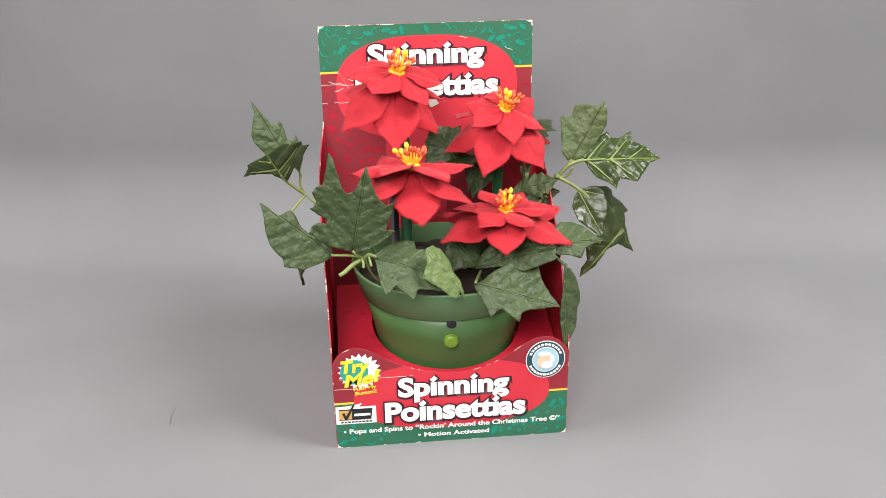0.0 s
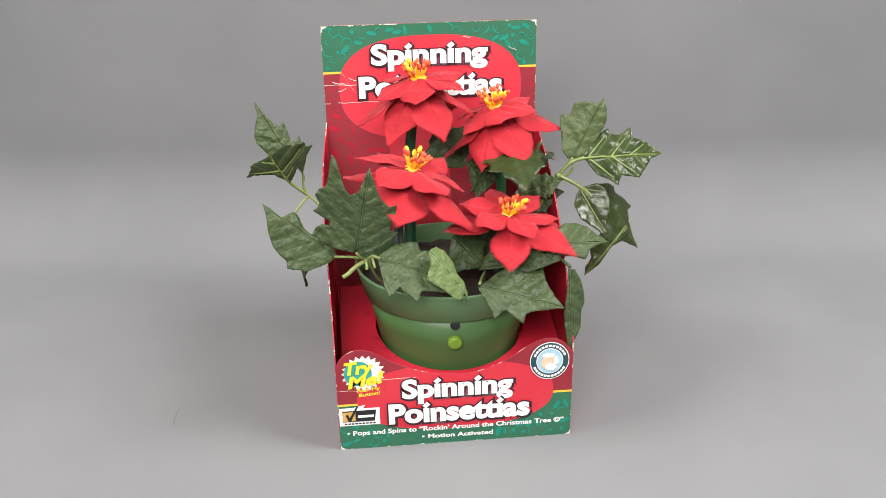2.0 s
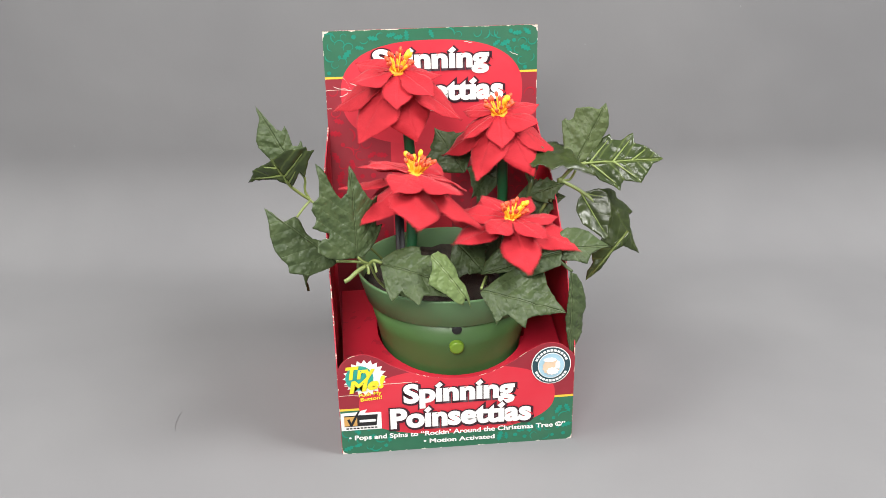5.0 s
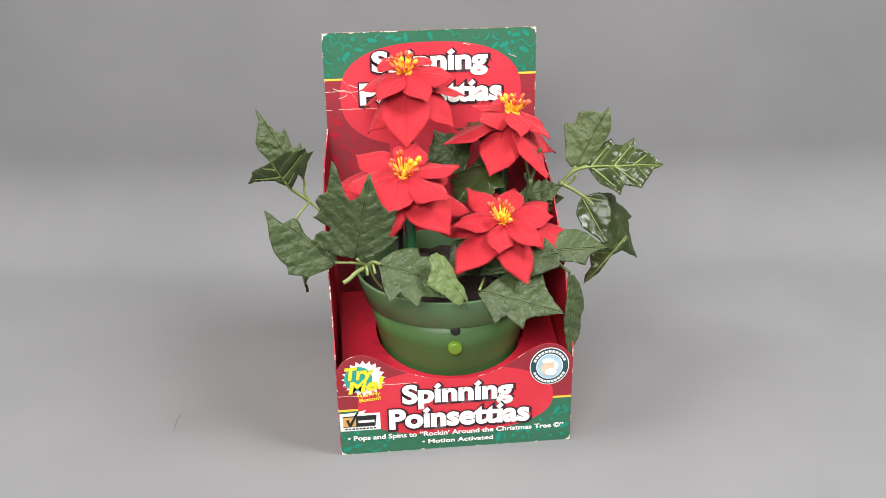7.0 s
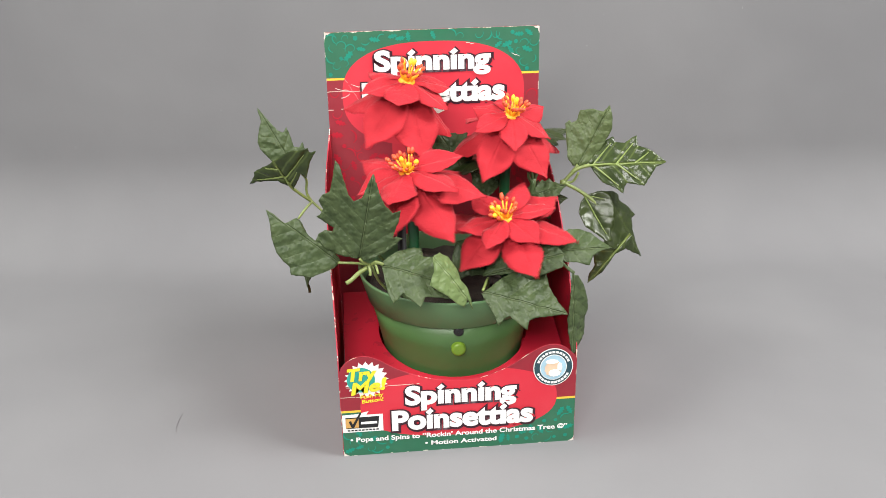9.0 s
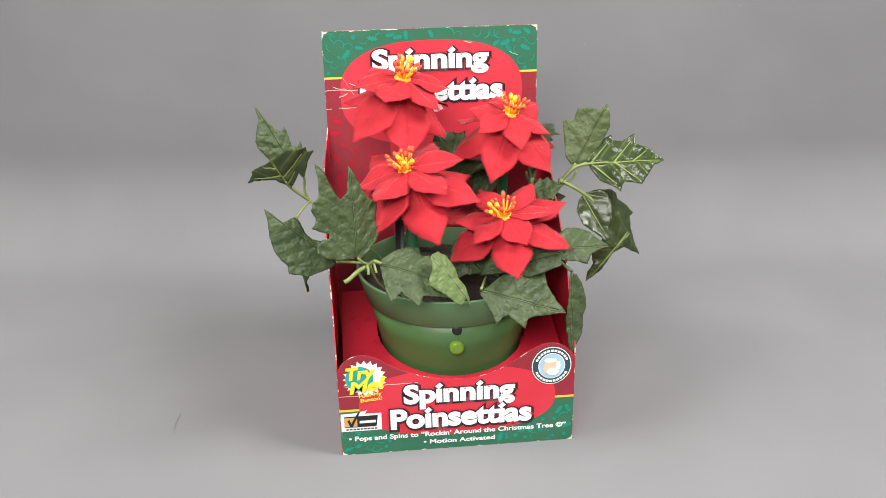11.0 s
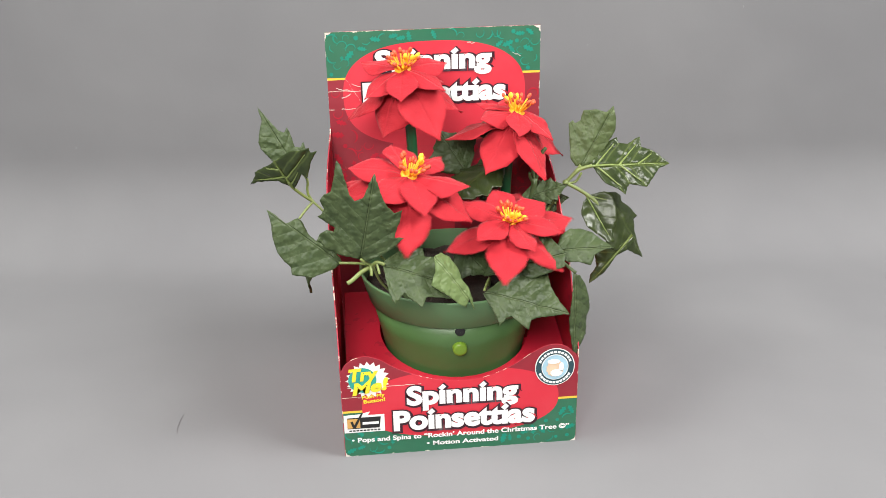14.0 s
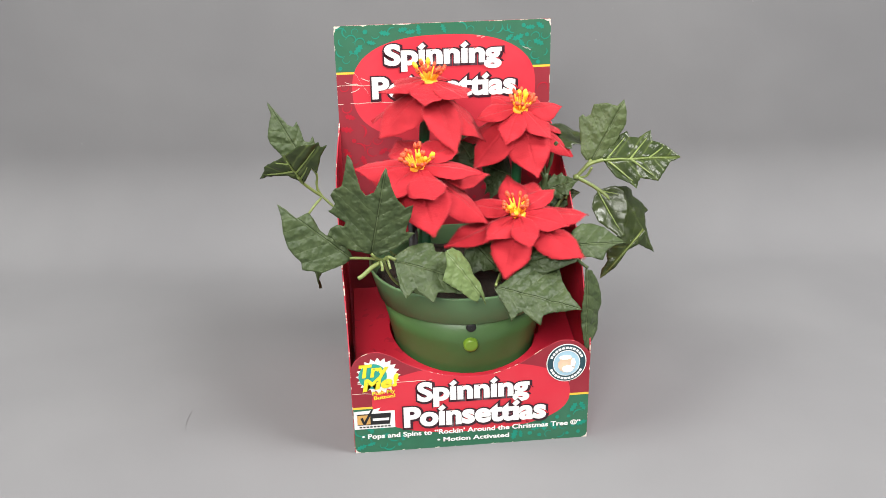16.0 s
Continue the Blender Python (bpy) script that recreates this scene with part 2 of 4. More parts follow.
# ---- building helpers ----
def mesh_from(bm, name, materials):
    me = bpy.data.meshes.new(name)
    bm.to_mesh(me)
    bm.free()
    for m in materials:
        me.materials.append(m)
    return me


def part(name, bm, mats, parent, label="", m=None, smooth=True):
    """One mesh object under a thing or a part."""
    mats = mats if isinstance(mats, (list, tuple)) else [mats]
    if smooth:
        for f in bm.faces:
            f.smooth = True
    ob = new(name, mesh_from(bm, name, mats))
    ob.parent = parent
    if m is not None:
        ob.matrix_basis = m
    if label:
        tagged(ob, label)
    return ob


def tube(bm, points, radii, sides=8, mat=0, cap=True):
    """A round tube along points."""
    rings = []
    pts = [Vector(p) for p in points]
    if isinstance(radii, (int, float)):
        radii = [radii] * len(pts)
    ref = Vector((0.31, 0.17, 0.94)).normalized()
    for i, p in enumerate(pts):
        d = (pts[min(i + 1, len(pts) - 1)] - pts[max(i - 1, 0)]).normalized()
        r = ref if abs(d.dot(ref)) < 0.95 else Vector((1, 0, 0))
        a = d.cross(r).normalized()
        c = d.cross(a)
        rings.append([bm.verts.new(p + radii[i] * (math.cos(2 * math.pi * k / sides) * a + math.sin(2 * math.pi * k / sides) * c)) for k in range(sides)])
    for r0, r1 in zip(rings, rings[1:]):
        for k in range(sides):
            f = bm.faces.new((r0[k], r0[(k + 1) % sides], r1[(k + 1) % sides], r1[k]))
            f.material_index = mat
    if cap:
        for r in (rings[0], rings[-1]):
            bm.faces.new(r).material_index = mat
    return bm


def lathe(bm, profile, centre=(0, 0), sides=64, mat=0):
    rings = []
    for r, z in profile:
        rings.append([bm.verts.new((centre[0] + r * math.cos(2 * math.pi * k / sides), centre[1] + r * math.sin(2 * math.pi * k / sides), z)) for k in range(sides)])
    for r0, r1 in zip(rings, rings[1:]):
        for k in range(sides):
            bm.faces.new((r0[k], r0[(k + 1) % sides], r1[(k + 1) % sides], r1[k])).material_index = mat
    return rings


def slab(outline, thick, to_world):
    """A flat card from an outline in its own plane, with thickness; the edges take material 1."""
    bm = bmesh.new()
    front = [bm.verts.new(to_world(a, b, 0)) for a, b in outline]
    back = [bm.verts.new(to_world(a, b, thick)) for a, b in outline]
    bm.faces.new(front)
    bm.faces.new(list(reversed(back)))
    n = len(outline)
    for i in range(n):
        bm.faces.new((front[i], back[i], back[(i + 1) % n], front[(i + 1) % n])).material_index = 1
    bmesh.ops.recalc_face_normals(bm, faces=bm.faces)
    return bm


LOBED = [(0, .08), (.05, .36), (.11, .52), (.18, .66), (.27, 1.0), (.31, .62), (.37, .46), (.44, .46), (.53, .72), (.57, .44), (.66, .28), (.78, .18), (.9, .08), (1, .01)]
BROAD = [(0, .12), (.05, .48), (.11, .67), (.18, .83), (.27, 1.0), (.32, .87), (.38, .79), (.45, .80), (.53, .90), (.58, .70), (.65, .53), (.71, .50), (.77, .34), (.85, .19), (.93, .08), (1, .01)]
SLIM = [(0, .12), (.07, .50), (.16, .80), (.27, 1.0), (.33, .90), (.40, .84), (.49, .90), (.55, .72), (.63, .56), (.70, .54), (.76, .36), (.86, .18), (1, .01)]
PETAL = [(0, .26), (.08, .38), (.18, .60), (.30, .85), (.42, .99), (.52, 1.0), (.62, .91), (.72, .72), (.81, .48), (.89, .25), (.95, .10), (1, .01)]


def sheet_leaf(outline, length, width, arch=0.15, fold=0.2, wave=0.03, sweep=0.22, thick=0.0005, seed=0, nv=8, curl=0.0, crinkle=0.0, fray=0.04):
    """A leaf or petal: midrib along +y, blade across x, upper side +z, with pointed lobes, folded, arched and wavy."""
    rnd = random.Random(seed)
    ph, ph2 = rnd.uniform(0, 6.3), rnd.uniform(0, 6.3)
    us = []
    for (a, wa), (b, wb) in zip(outline, outline[1:]):
        us += [(a, wa), ((2 * a + b) / 3, (2 * wa + wb) / 3 * 1.01), ((a + 2 * b) / 3, (wa + 2 * wb) / 3 * 1.01)]
    us.append(outline[-1])
    jag = [(1 + rnd.uniform(-fray, fray), 1 + rnd.uniform(-fray, fray)) for _ in us]
    shift = Vector((rnd.uniform(0, 50), rnd.uniform(0, 50), 0))

    def point(i, k, dz):
        u, w = us[i]
        v = 2 * k / nv - 1
        half = w * width / 2 * jag[i][v > 0]
        xx = v * half
        yy = u * length + sweep * length * abs(v) ** 1.6 * w * (1 - u)
        zz = -arch * length * u * u - fold * abs(xx) + curl * half * v * v
        zz += wave * length * (math.sin(9 * u + ph + 2.2 * v) * abs(v) + 0.5 * math.sin(15 * u + ph2) * v)
        if crinkle:
            p = Vector((xx, yy, 0))
            zz += crinkle * (noise.noise(p * 120 + shift) + 0.5 * noise.noise(p * 300 + shift))
        return (xx, yy, zz + dz)
    bm = bmesh.new()
    layers = []
    for dz in (0, -thick):
        layers.append([[bm.verts.new(point(i, k, dz)) for k in range(nv + 1)] for i in range(len(us))])
    top, low = layers
    n = len(us)
    for i in range(n - 1):
        for k in range(nv):
            bm.faces.new((top[i][k], top[i][k + 1], top[i + 1][k + 1], top[i + 1][k]))
            bm.faces.new((low[i][k], low[i + 1][k], low[i + 1][k + 1], low[i][k + 1]))
    for i in range(n - 1):
        bm.faces.new((top[i][0], top[i + 1][0], low[i + 1][0], low[i][0]))
        bm.faces.new((top[i][nv], low[i][nv], low[i + 1][nv], top[i + 1][nv]))
    for k in range(nv):
        bm.faces.new((top[0][k], low[0][k], low[0][k + 1], top[0][k + 1]))
        bm.faces.new((top[-1][k], top[-1][k + 1], low[-1][k + 1], low[-1][k]))
    return bm


def leaf_pose(base, tip, normal):
    base, tip, normal = Vector(base), Vector(tip), Vector(normal)
    yv = (tip - base).normalized()
    xv = yv.cross(normal).normalized()
    zv = xv.cross(yv)
    m = Matrix((xv, yv, zv)).transposed().to_4x4()
    m.translation = base
    return m, (tip - base).length


def inside(px, py, loop):
    """Whether a point lies in a closed outline."""
    hit = False
    for (ax, ay), (bx, by) in zip(loop, loop[1:] + loop[:1]):
        if (ay > py) != (by > py) and px < ax + (py - ay) * (bx - ax) / (by - ay):
            hit = not hit
    return hit


def blade(outline, length, veins=(), arch=0.1, fold=0.15, quilt=0.0005, crinkle=0.0010, cup=0.0, roll=0.0, thick=0.0005, seed=0, raised=0.0):
    """A pressed cloth leaf of free outline (in lengths): midrib along +y from the stalk, upper side +z, puffed between its side veins.
    veins: tips of side lobes with a rib of their own, and where on the midrib it starts; raised: radius of proud plastic ribs, in material 1."""
    rnd = random.Random(seed)
    loop = [(x * length, y * length) for x, y in outline]
    step = 0.0017
    rim = []
    for (ax, ay), (bx, by) in zip(loop, loop[1:] + loop[:1]):
        n = max(1, round(math.hypot(bx - ax, by - ay) / step))
        for k in range(n):
            j = 0.00022 * (k > 0)
            rim.append(Vector((ax + (bx - ax) * k / n + rnd.uniform(-j, j), ay + (by - ay) * k / n + rnd.uniform(-j, j))))
    fill = []
    x0, x1 = min(p[0] for p in loop), max(p[0] for p in loop)
    y0, y1 = min(p[1] for p in loop), max(p[1] for p in loop)
    for i in range(int((x1 - x0) / step) + 1):
        for k in range(int((y1 - y0) / step) + 1):
            p = Vector((x0 + (i + 0.5 * (k % 2)) * step, y0 + k * step))
            if inside(p.x, p.y, loop) and min((p - r).length_squared for r in rim) > 0.0009 ** 2:
                fill.append(p)
    ribs = [(Vector((0, (v[2] if len(v) > 2 else 0.0) * length)), Vector((v[0] * length, v[1] * length))) for v in veins]
    shift = Vector((rnd.uniform(0, 50), rnd.uniform(0, 50), 0))
    ph = rnd.uniform(0, 6.3)

    def height(x, y):
        ax = abs(x)
        f = abs(((y - 0.75 * ax) / 0.0104 + 0.5) % 1 - 0.5) * 2
        z = -arch * y * abs(y) / length - fold * ax + cup * ax * ax / length + quilt * (1 - (1 - f) ** 2) - 0.0008 * math.exp(-(x / 0.0012) ** 2)
        z += roll * x * y / length + 0.0012 * math.sin(110 * y + ph) * min(1, ax / 0.012)
        for a, b in ribs:
            d, q = b - a, Vector((x, y)) - a
            k = min(1, max(0, q.dot(d) / d.length_squared))
            z -= 0.0008 * math.exp(-(q - d * k).length_squared / 0.0012 ** 2)
        p = Vector((x, y, 0))
        return z + crinkle * (noise.noise(p * 110 + shift) + 0.55 * noise.noise(p * 260 + shift))
    flat, _, tris, *_ = delaunay_2d_cdt(rim + fill, [], [list(range(len(rim)))], 1, 1e-6)
    bm = bmesh.new()
    top = [bm.verts.new((p.x, p.y, height(p.x, p.y))) for p in flat]
    low = [bm.verts.new((p.x, p.y, v.co.z - thick)) for p, v in zip(flat, top)]
    count = collections.Counter()
    for t in tris:
        bm.faces.new([top[i] for i in t])
        bm.faces.new([low[i] for i in reversed(t)])
        for a, b in zip(t, t[1:] + t[:1]):
            count[(a, b)] += 1
    for a, b in list(count):
        if (b, a) not in count:
            bm.faces.new((top[b], top[a], low[a], low[b]))
    if raised:
        for a, b in [(Vector((0, 0)), Vector((0, 0.97 * length)))] + ribs:
            line = [a + (b - a) * k / 8 for k in range(8)]
            pts = [(v.x, v.y, height(v.x, v.y) + 0.0006) for v in line]
            tube(bm, pts, [raised * (1 - 0.09 * k) for k in range(8)], 6, 1)
    return bm


# ---- backdrop and room ----
def build_backdrop():
    bm = bmesh.new()
    prof = [(-1.4, 0), (-0.6, 0), (0, 0), (0.26, 0), (0.31, 0)]
    for k in range(1, 13):
        a = math.radians(90 * k / 12)
        prof.append((0.32 + 0.11 * math.sin(a), 0.11 * (1 - math.cos(a))))
    prof += [(0.432, 0.30), (0.438, 0.6), (0.446, 1.0), (0.46, 1.7)]
    xs = [-1.5 + 3.0 * i / 24 for i in range(25)]
    grid = [[bm.verts.new((x, y, z)) for x in xs] for y, z in prof]
    for a, b in zip(grid, grid[1:]):
        for i in range(24):
            bm.faces.new((a[i], a[i + 1], b[i + 1], b[i]))
    for f in bm.faces:
        f.smooth = True
    ob = new("backdrop", mesh_from(bm, "backdrop", [M_BACKDROP]))
    ob.matrix_world = pose(0, 0, 0, 0, 0, -5)
    tagged(ob, "plain grey seamless paper backdrop sweeping up behind", "backdrop", kind="structure")
    for name, low, high in (("floor", (-2.6, -3.0, -0.12), (2.6, 1.6, -0.002)), ("ceiling", (-2.6, -3.0, 2.6), (2.6, 1.6, 2.7)),
                            ("wall_north", (-2.6, 1.6, -0.12), (2.6, 1.7, 2.7)), ("wall_south", (-2.6, -3.1, -0.12), (2.6, -3.0, 2.7)),
                            ("wall_west", (-2.7, -3.1, -0.12), (-2.6, 1.7, 2.7)), ("wall_east", (2.6, -3.1, -0.12), (2.7, 1.7, 2.7))):
        bm = bmesh.new()
        bmesh.ops.create_cube(bm, size=1.0)
        for v in bm.verts:
            v.co = Vector([lo if c < 0 else hi for c, lo, hi in zip(v.co, low, high)])
        tagged(new(name, mesh_from(bm, name, [M_ROOM])), "plain pale painted studio " + name.split("_")[0], name.split("_")[0], kind="structure")


build_backdrop()

# ---- display box ----
W2, DEPTH, CARD = 0.09, 0.170, 0.0009


def dot_centres(me):
    """The middles of the dots over a word's letters."""
    group = list(range(len(me.vertices)))

    def root(i):
        while group[i] != i:
            i = group[i]
        return i
    for e in me.edges:
        group[root(e.vertices[0])] = root(e.vertices[1])
    isles = collections.defaultdict(list)
    for v in me.vertices:
        isles[root(v.index)].append(v.co)
    return [sum(isle, Vector()) / len(isle) for isle in isles.values() if min(c.y for c in isle) > 0.5]


def word_mesh(text, name, off, shear):
    cu = bpy.data.curves.new(name, "FONT")
    cu.body, cu.size, cu.offset, cu.extrude, cu.shear, cu.resolution_u = text, 1.0, off, 0.0, shear, 4
    tmp = bpy.data.objects.new(name, cu)
    scene.collection.objects.link(tmp)
    me = bpy.data.meshes.new_from_object(tmp.evaluated_get(bpy.context.evaluated_depsgraph_get()))
    bpy.data.objects.remove(tmp)
    return me


def spaced_word(text, name, off, shear):
    """A word built letter by letter, neighbours on planes a hair apart, so that swollen letters may overlap."""
    bm = bmesh.new()
    for k, ch in enumerate(text):
        if ch == " ":
            continue
        me = word_mesh(ch, name, off, shear)
        shift = max(v.co.x for v in word_mesh(text[:k + 1], name, 0.0, shear).vertices) - max(v.co.x for v in word_mesh(ch, name, 0.0, shear).vertices)
        for v in me.vertices:
            v.co.x += shift
            v.co.z = 0.00004 * (k % 2)
        bm.from_mesh(me)
    return bm


def lettering(text, name, parent, left, right, low, high, y, mats, bold=0.0, outline=None, slant=0.0, label="", shear=0.0):
    """Printed words as thin raised ink, fitted between left and right and between the baseline and the cap height."""
    dots = dot_centres(word_mesh(text, name, 0.0, shear)) if outline else []
    body = text.replace("i", "\u0131") if outline else text
    first = word_mesh(body, name, outline or bold, shear)
    x0, x1 = min(v.co.x for v in first.vertices), max(v.co.x for v in first.vertices)
    for off, mat, dy in ((outline, mats[1], 0.00012), (bold, mats[0], 0.0003)) if outline else ((bold, mats[0], 0.0003),):
        drop = (0.018, -0.022) if outline and off == outline else (0.0, 0.0)
        bm = spaced_word(body, name, off, shear)
        for c in dots:
            r = 0.075 + off
            bm.faces.new([bm.verts.new((c.x + p * r, c.y + 0.03 + q * r * 1.1, 0.00008)) for p, q in ((-1, -0.1), (-0.1, -1), (1, 0.1), (0.2, 1))])
        me = bpy.data.meshes.new(name)
        bm.to_mesh(me)
        bm.free()
        for v in me.vertices:
            fx = (v.co.x - x0 + drop[0]) / (x1 - x0)
            v.co = Vector((left + fx * (right - left), y - dy - v.co.z, low + (v.co.y + drop[1]) / 0.70 * (high - low) + slant * fx))
        me.materials.clear()
        me.materials.append(mat)
        ob = new(name, me)
        ob.parent = parent
        if label:
            tagged(ob, label)


def blob(name, outline, y, mat, parent, label=""):
    bm = bmesh.new()
    bm.faces.new([bm.verts.new((a, y, b)) for a, b in outline])
    return part(name, bm, mat, parent, label, smooth=False)


def ring(cx, cz, rx, rz, n=40, teeth=0.0):
    return [(cx + rx * (1 - teeth * (k % 2)) * math.cos(2 * math.pi * k / n), cz + rz * (1 - teeth * (k % 2)) * math.sin(2 * math.pi * k / n)) for k in range(n)]


def smooth_line(points, steps=6):
    """A smooth curve through the points."""
    out = []
    for i in range(len(points) - 1):
        p0, p1, p2, p3 = (Vector(points[max(i - 1, 0)]), Vector(points[i]), Vector(points[i + 1]), Vector(points[min(i + 2, len(points) - 1)]))
        for s in range(steps):
            t = s / steps
            out.append(tuple(0.5 * (2 * p1 + (p2 - p0) * t + (2 * p0 - 5 * p1 + 4 * p2 - p3) * t * t + (3 * p1 - p0 - 3 * p2 + p3) * t ** 3)))
    out.append(tuple(points[-1]))
    return out


def motif(bm, kind, x, y, z, r, turn):
    """One printed motif: a holly leaf, a berry, a curl or a star of strokes."""
    def put(p, q):
        c, s_ = math.cos(turn), math.sin(turn)
        return (x + r * (c * p - s_ * q), y, z + r * (s_ * p + c * q))
    if kind == "leaf":
        edge = [(-1, 0), (-0.72, 0.20), (-0.55, 0.48), (-0.30, 0.24), (0.0, 0.52), (0.25, 0.24), (0.52, 0.42), (0.70, 0.16), (1, 0)]
        bm.faces.new([bm.verts.new(put(p, q)) for p, q in edge + [(p, -q) for p, q in reversed(edge[1:-1])]])
    elif kind == "berry":
        bm.faces.new([bm.verts.new(put(0.38 * math.cos(k * 0.628), 0.38 * math.sin(k * 0.628))) for k in range(10)])
    else:
        sweep = 4.4 if kind == "curl" else 2.2
        line = []
        for k in range(15):
            a = sweep * k / 14
            rad = 0.35 + 0.65 * k / 14 if kind == "curl" else 1.0
            line.append((rad * math.cos(a), rad * math.sin(a), 0.04 + 0.09 * math.sin(math.pi * k / 14)))
        outer = [bm.verts.new(put(p * (1 + w), q * (1 + w))) for p, q, w in line]
        inner = [bm.verts.new(put(p * (1 - w), q * (1 - w))) for p, q, w in line]
        for k in range(14):
            bm.faces.new((outer[k], outer[k + 1], inner[k + 1], inner[k]))


def printed_pattern(name, parent, mat, x_range, z_range, pitch, size, plane, skip, label, seed):
    """Motifs strewn evenly over a stretch of card, as one layer of ink."""
    rnd = random.Random(seed)
    bm = bmesh.new()
    for i in range(int((x_range[1] - x_range[0]) / pitch) + 1):
        for k in range(int((z_range[1] - z_range[0]) / pitch) + 1):
            x = x_range[0] + (i + 0.5 * (k % 2)) * pitch + rnd.uniform(-0.2, 0.2) * pitch
            z = z_range[0] + k * pitch + rnd.uniform(-0.2, 0.2) * pitch
            kind = rnd.choice(("leaf", "leaf", "berry", "curl", "stroke"))
            turn = rnd.uniform(0, 6.28)
            r = size * rnd.uniform(0.75, 1.15)
            if not skip(x, z, r):
                motif(bm, kind, x, plane(z), z, r, turn)
    tagged(part(name, bm, mat, parent, smooth=False), label, kind="stuff")


def build_box():
    box = tagged(new("display_box"), "worn red and green printed cardboard display box, open at front", "box")
    wave = smooth_line([(-0.0895, 0.073), (-0.086, 0.0795), (-0.079, 0.0845), (-0.070, 0.086), (-0.060, 0.0825), (-0.047, 0.074), (-0.026, 0.065), (-0.004, 0.061), (0.017, 0.062),
                        (0.038, 0.070), (0.055, 0.081), (0.067, 0.0862), (0.078, 0.0848), (0.0865, 0.078), (0.0895, 0.073)], 4)
    front = part("front_panel", slab([(W2 - 0.0005, 0.0), (-W2 + 0.0005, 0.0)] + wave, CARD, lambda a, b, t: (a, t, b)), [M_CARD_FRONT, M_CARD_EDGE], box, "printed front panel with wavy top edge", smooth=False)
    back_out = [(-W2, 0.0), (W2, 0.0), (W2, 0.205), (0.0895, 0.212), (0.0895, 0.2922), (-0.0895, 0.2922), (-0.0895, 0.212), (-W2, 0.205)]
    back = part("back_panel", slab(back_out, CARD, lambda a, b, t: (a, DEPTH + 0.0118 * b + t, b)), [M_CARD_BACK, M_CARD_EDGE], box, "tall printed header panel", smooth=False)
    side = smooth_line([(0.1725, 0.212), (0.147, 0.200), (0.101, 0.182), (0.060, 0.152), (0.035, 0.128), (0.020, 0.102), (0.004, 0.086), (0.0016, 0.074)], 4)
    for s, name in ((-1, "left_side_panel"), (1, "right_side_panel")):
        def to_world(a, b, t, s=s):
            bulge = 0.0045 * math.sin(math.pi * min(1, max(0, a / 0.17))) * (b / 0.2) if s < 0 else 0.0
            return (s * (W2 + bulge - t), a, b)
        part(name, slab([(0.0016, 0.0), (0.1690, 0.0)] + side, CARD, to_world), [M_CARD_SIDE, M_CARD_EDGE], box, smooth=False)
    part("bottom_panel", slab([(-0.0885, 0.0016), (0.0885, 0.0016), (0.0885, 0.169), (-0.0885, 0.169)], CARD, lambda a, b, t: (a, b, 0.0005 + t)), [M_CARD_SIDE, M_CARD_EDGE], box, smooth=False)
    # inner holder: a card shelf with a round hole for the pot
    bm = bmesh.new()
    n = 48
    rows = []
    for dz in (0, -CARD):
        inner, outer = [], []
        for k in range(n):
            a = 2 * math.pi * k / n
            c, s = math.cos(a), math.sin(a)
            ix, iy = 0.003 + 0.0605 * c, 0.075 + min(0.0605 * s, 0.047)
            f = min(0.0865 / max(abs(c), 1e-6), (0.050 if s > 0 else 0.0725) / max(abs(s), 1e-6))
            ox, oy = 0.001 + f * c, 0.0755 + f * s
            h = lambda y: 0.052 + 0.22 * y
            inner.append(bm.verts.new((ix, iy, h(iy) + dz)))
            outer.append(bm.verts.new((ox, oy, h(oy) + dz)))
        rows.append((inner, outer))
    (i0, o0), (i1, o1) = rows
    for k in range(n):
        j = (k + 1) % n
        bm.faces.new((i0[k], o0[k], o0[j], i0[j]))
        bm.faces.new((i1[k], i1[j], o1[j], o1[k]))
        bm.faces.new((i0[k], i0[j], i1[j], i1[k]))
        bm.faces.new((o0[k], o1[k], o1[j], o0[j]))
    part("inner_holder", bm, M_CARD_SIDE, box, "red card shelf holding the pot", smooth=False)

    # printing on the front panel
    lettering("Spinning", "title_word", front, -0.043, 0.0465, 0.0428, 0.0582, -0.0002, (M_INK_WHITE, M_INK_DARK), 0.045, 0.110, label="white title lettering with dark outline")
    lettering("Poinsettias", "title_word", front, -0.0535, 0.0585, 0.0215, 0.0378, -0.0008, (M_INK_WHITE, M_INK_DARK), 0.045, 0.110, label="white title lettering with dark outline")
    lettering("\u2022 Pops and Spins to \u201cRockin\u2019 Around the Christmas Tree \u00a9\u201d", "slogan_line", front, -0.084, 0.084, 0.0125, 0.0165, -0.0002, (M_INK_WHITE,), 0.028)
    lettering("\u2022 Motion Activated", "slogan_line", front, -0.027, 0.0285, 0.0055, 0.0092, -0.0002, (M_INK_WHITE,), 0.028)
    blob("starburst", ring(-0.0695, 0.0665, 0.0165, 0.0155, 40, 0.2), -0.0002, M_INK_WHITE, front, "white starburst")
    blob("starburst_centre", ring(-0.0735, 0.0665, 0.0105, 0.0105, 30), -0.0004, M_INK_TEAL, front)
    lettering("Try", "burst_word", front, -0.0835, -0.0615, 0.0665, 0.0765, -0.0010, (M_INK_YELLOW,), 0.045, slant=0.001, shear=0.15)
    lettering("Me!", "burst_word", front, -0.0815, -0.0545, 0.0545, 0.0640, -0.0008, (M_INK_YELLOW,), 0.045, slant=0.004, shear=0.15)
    lettering("Push My", "burst_caption", front, -0.0745, -0.0575, 0.0510, 0.0540, -0.0012, (M_INK_YELLOW,), 0.02, slant=0.0015)
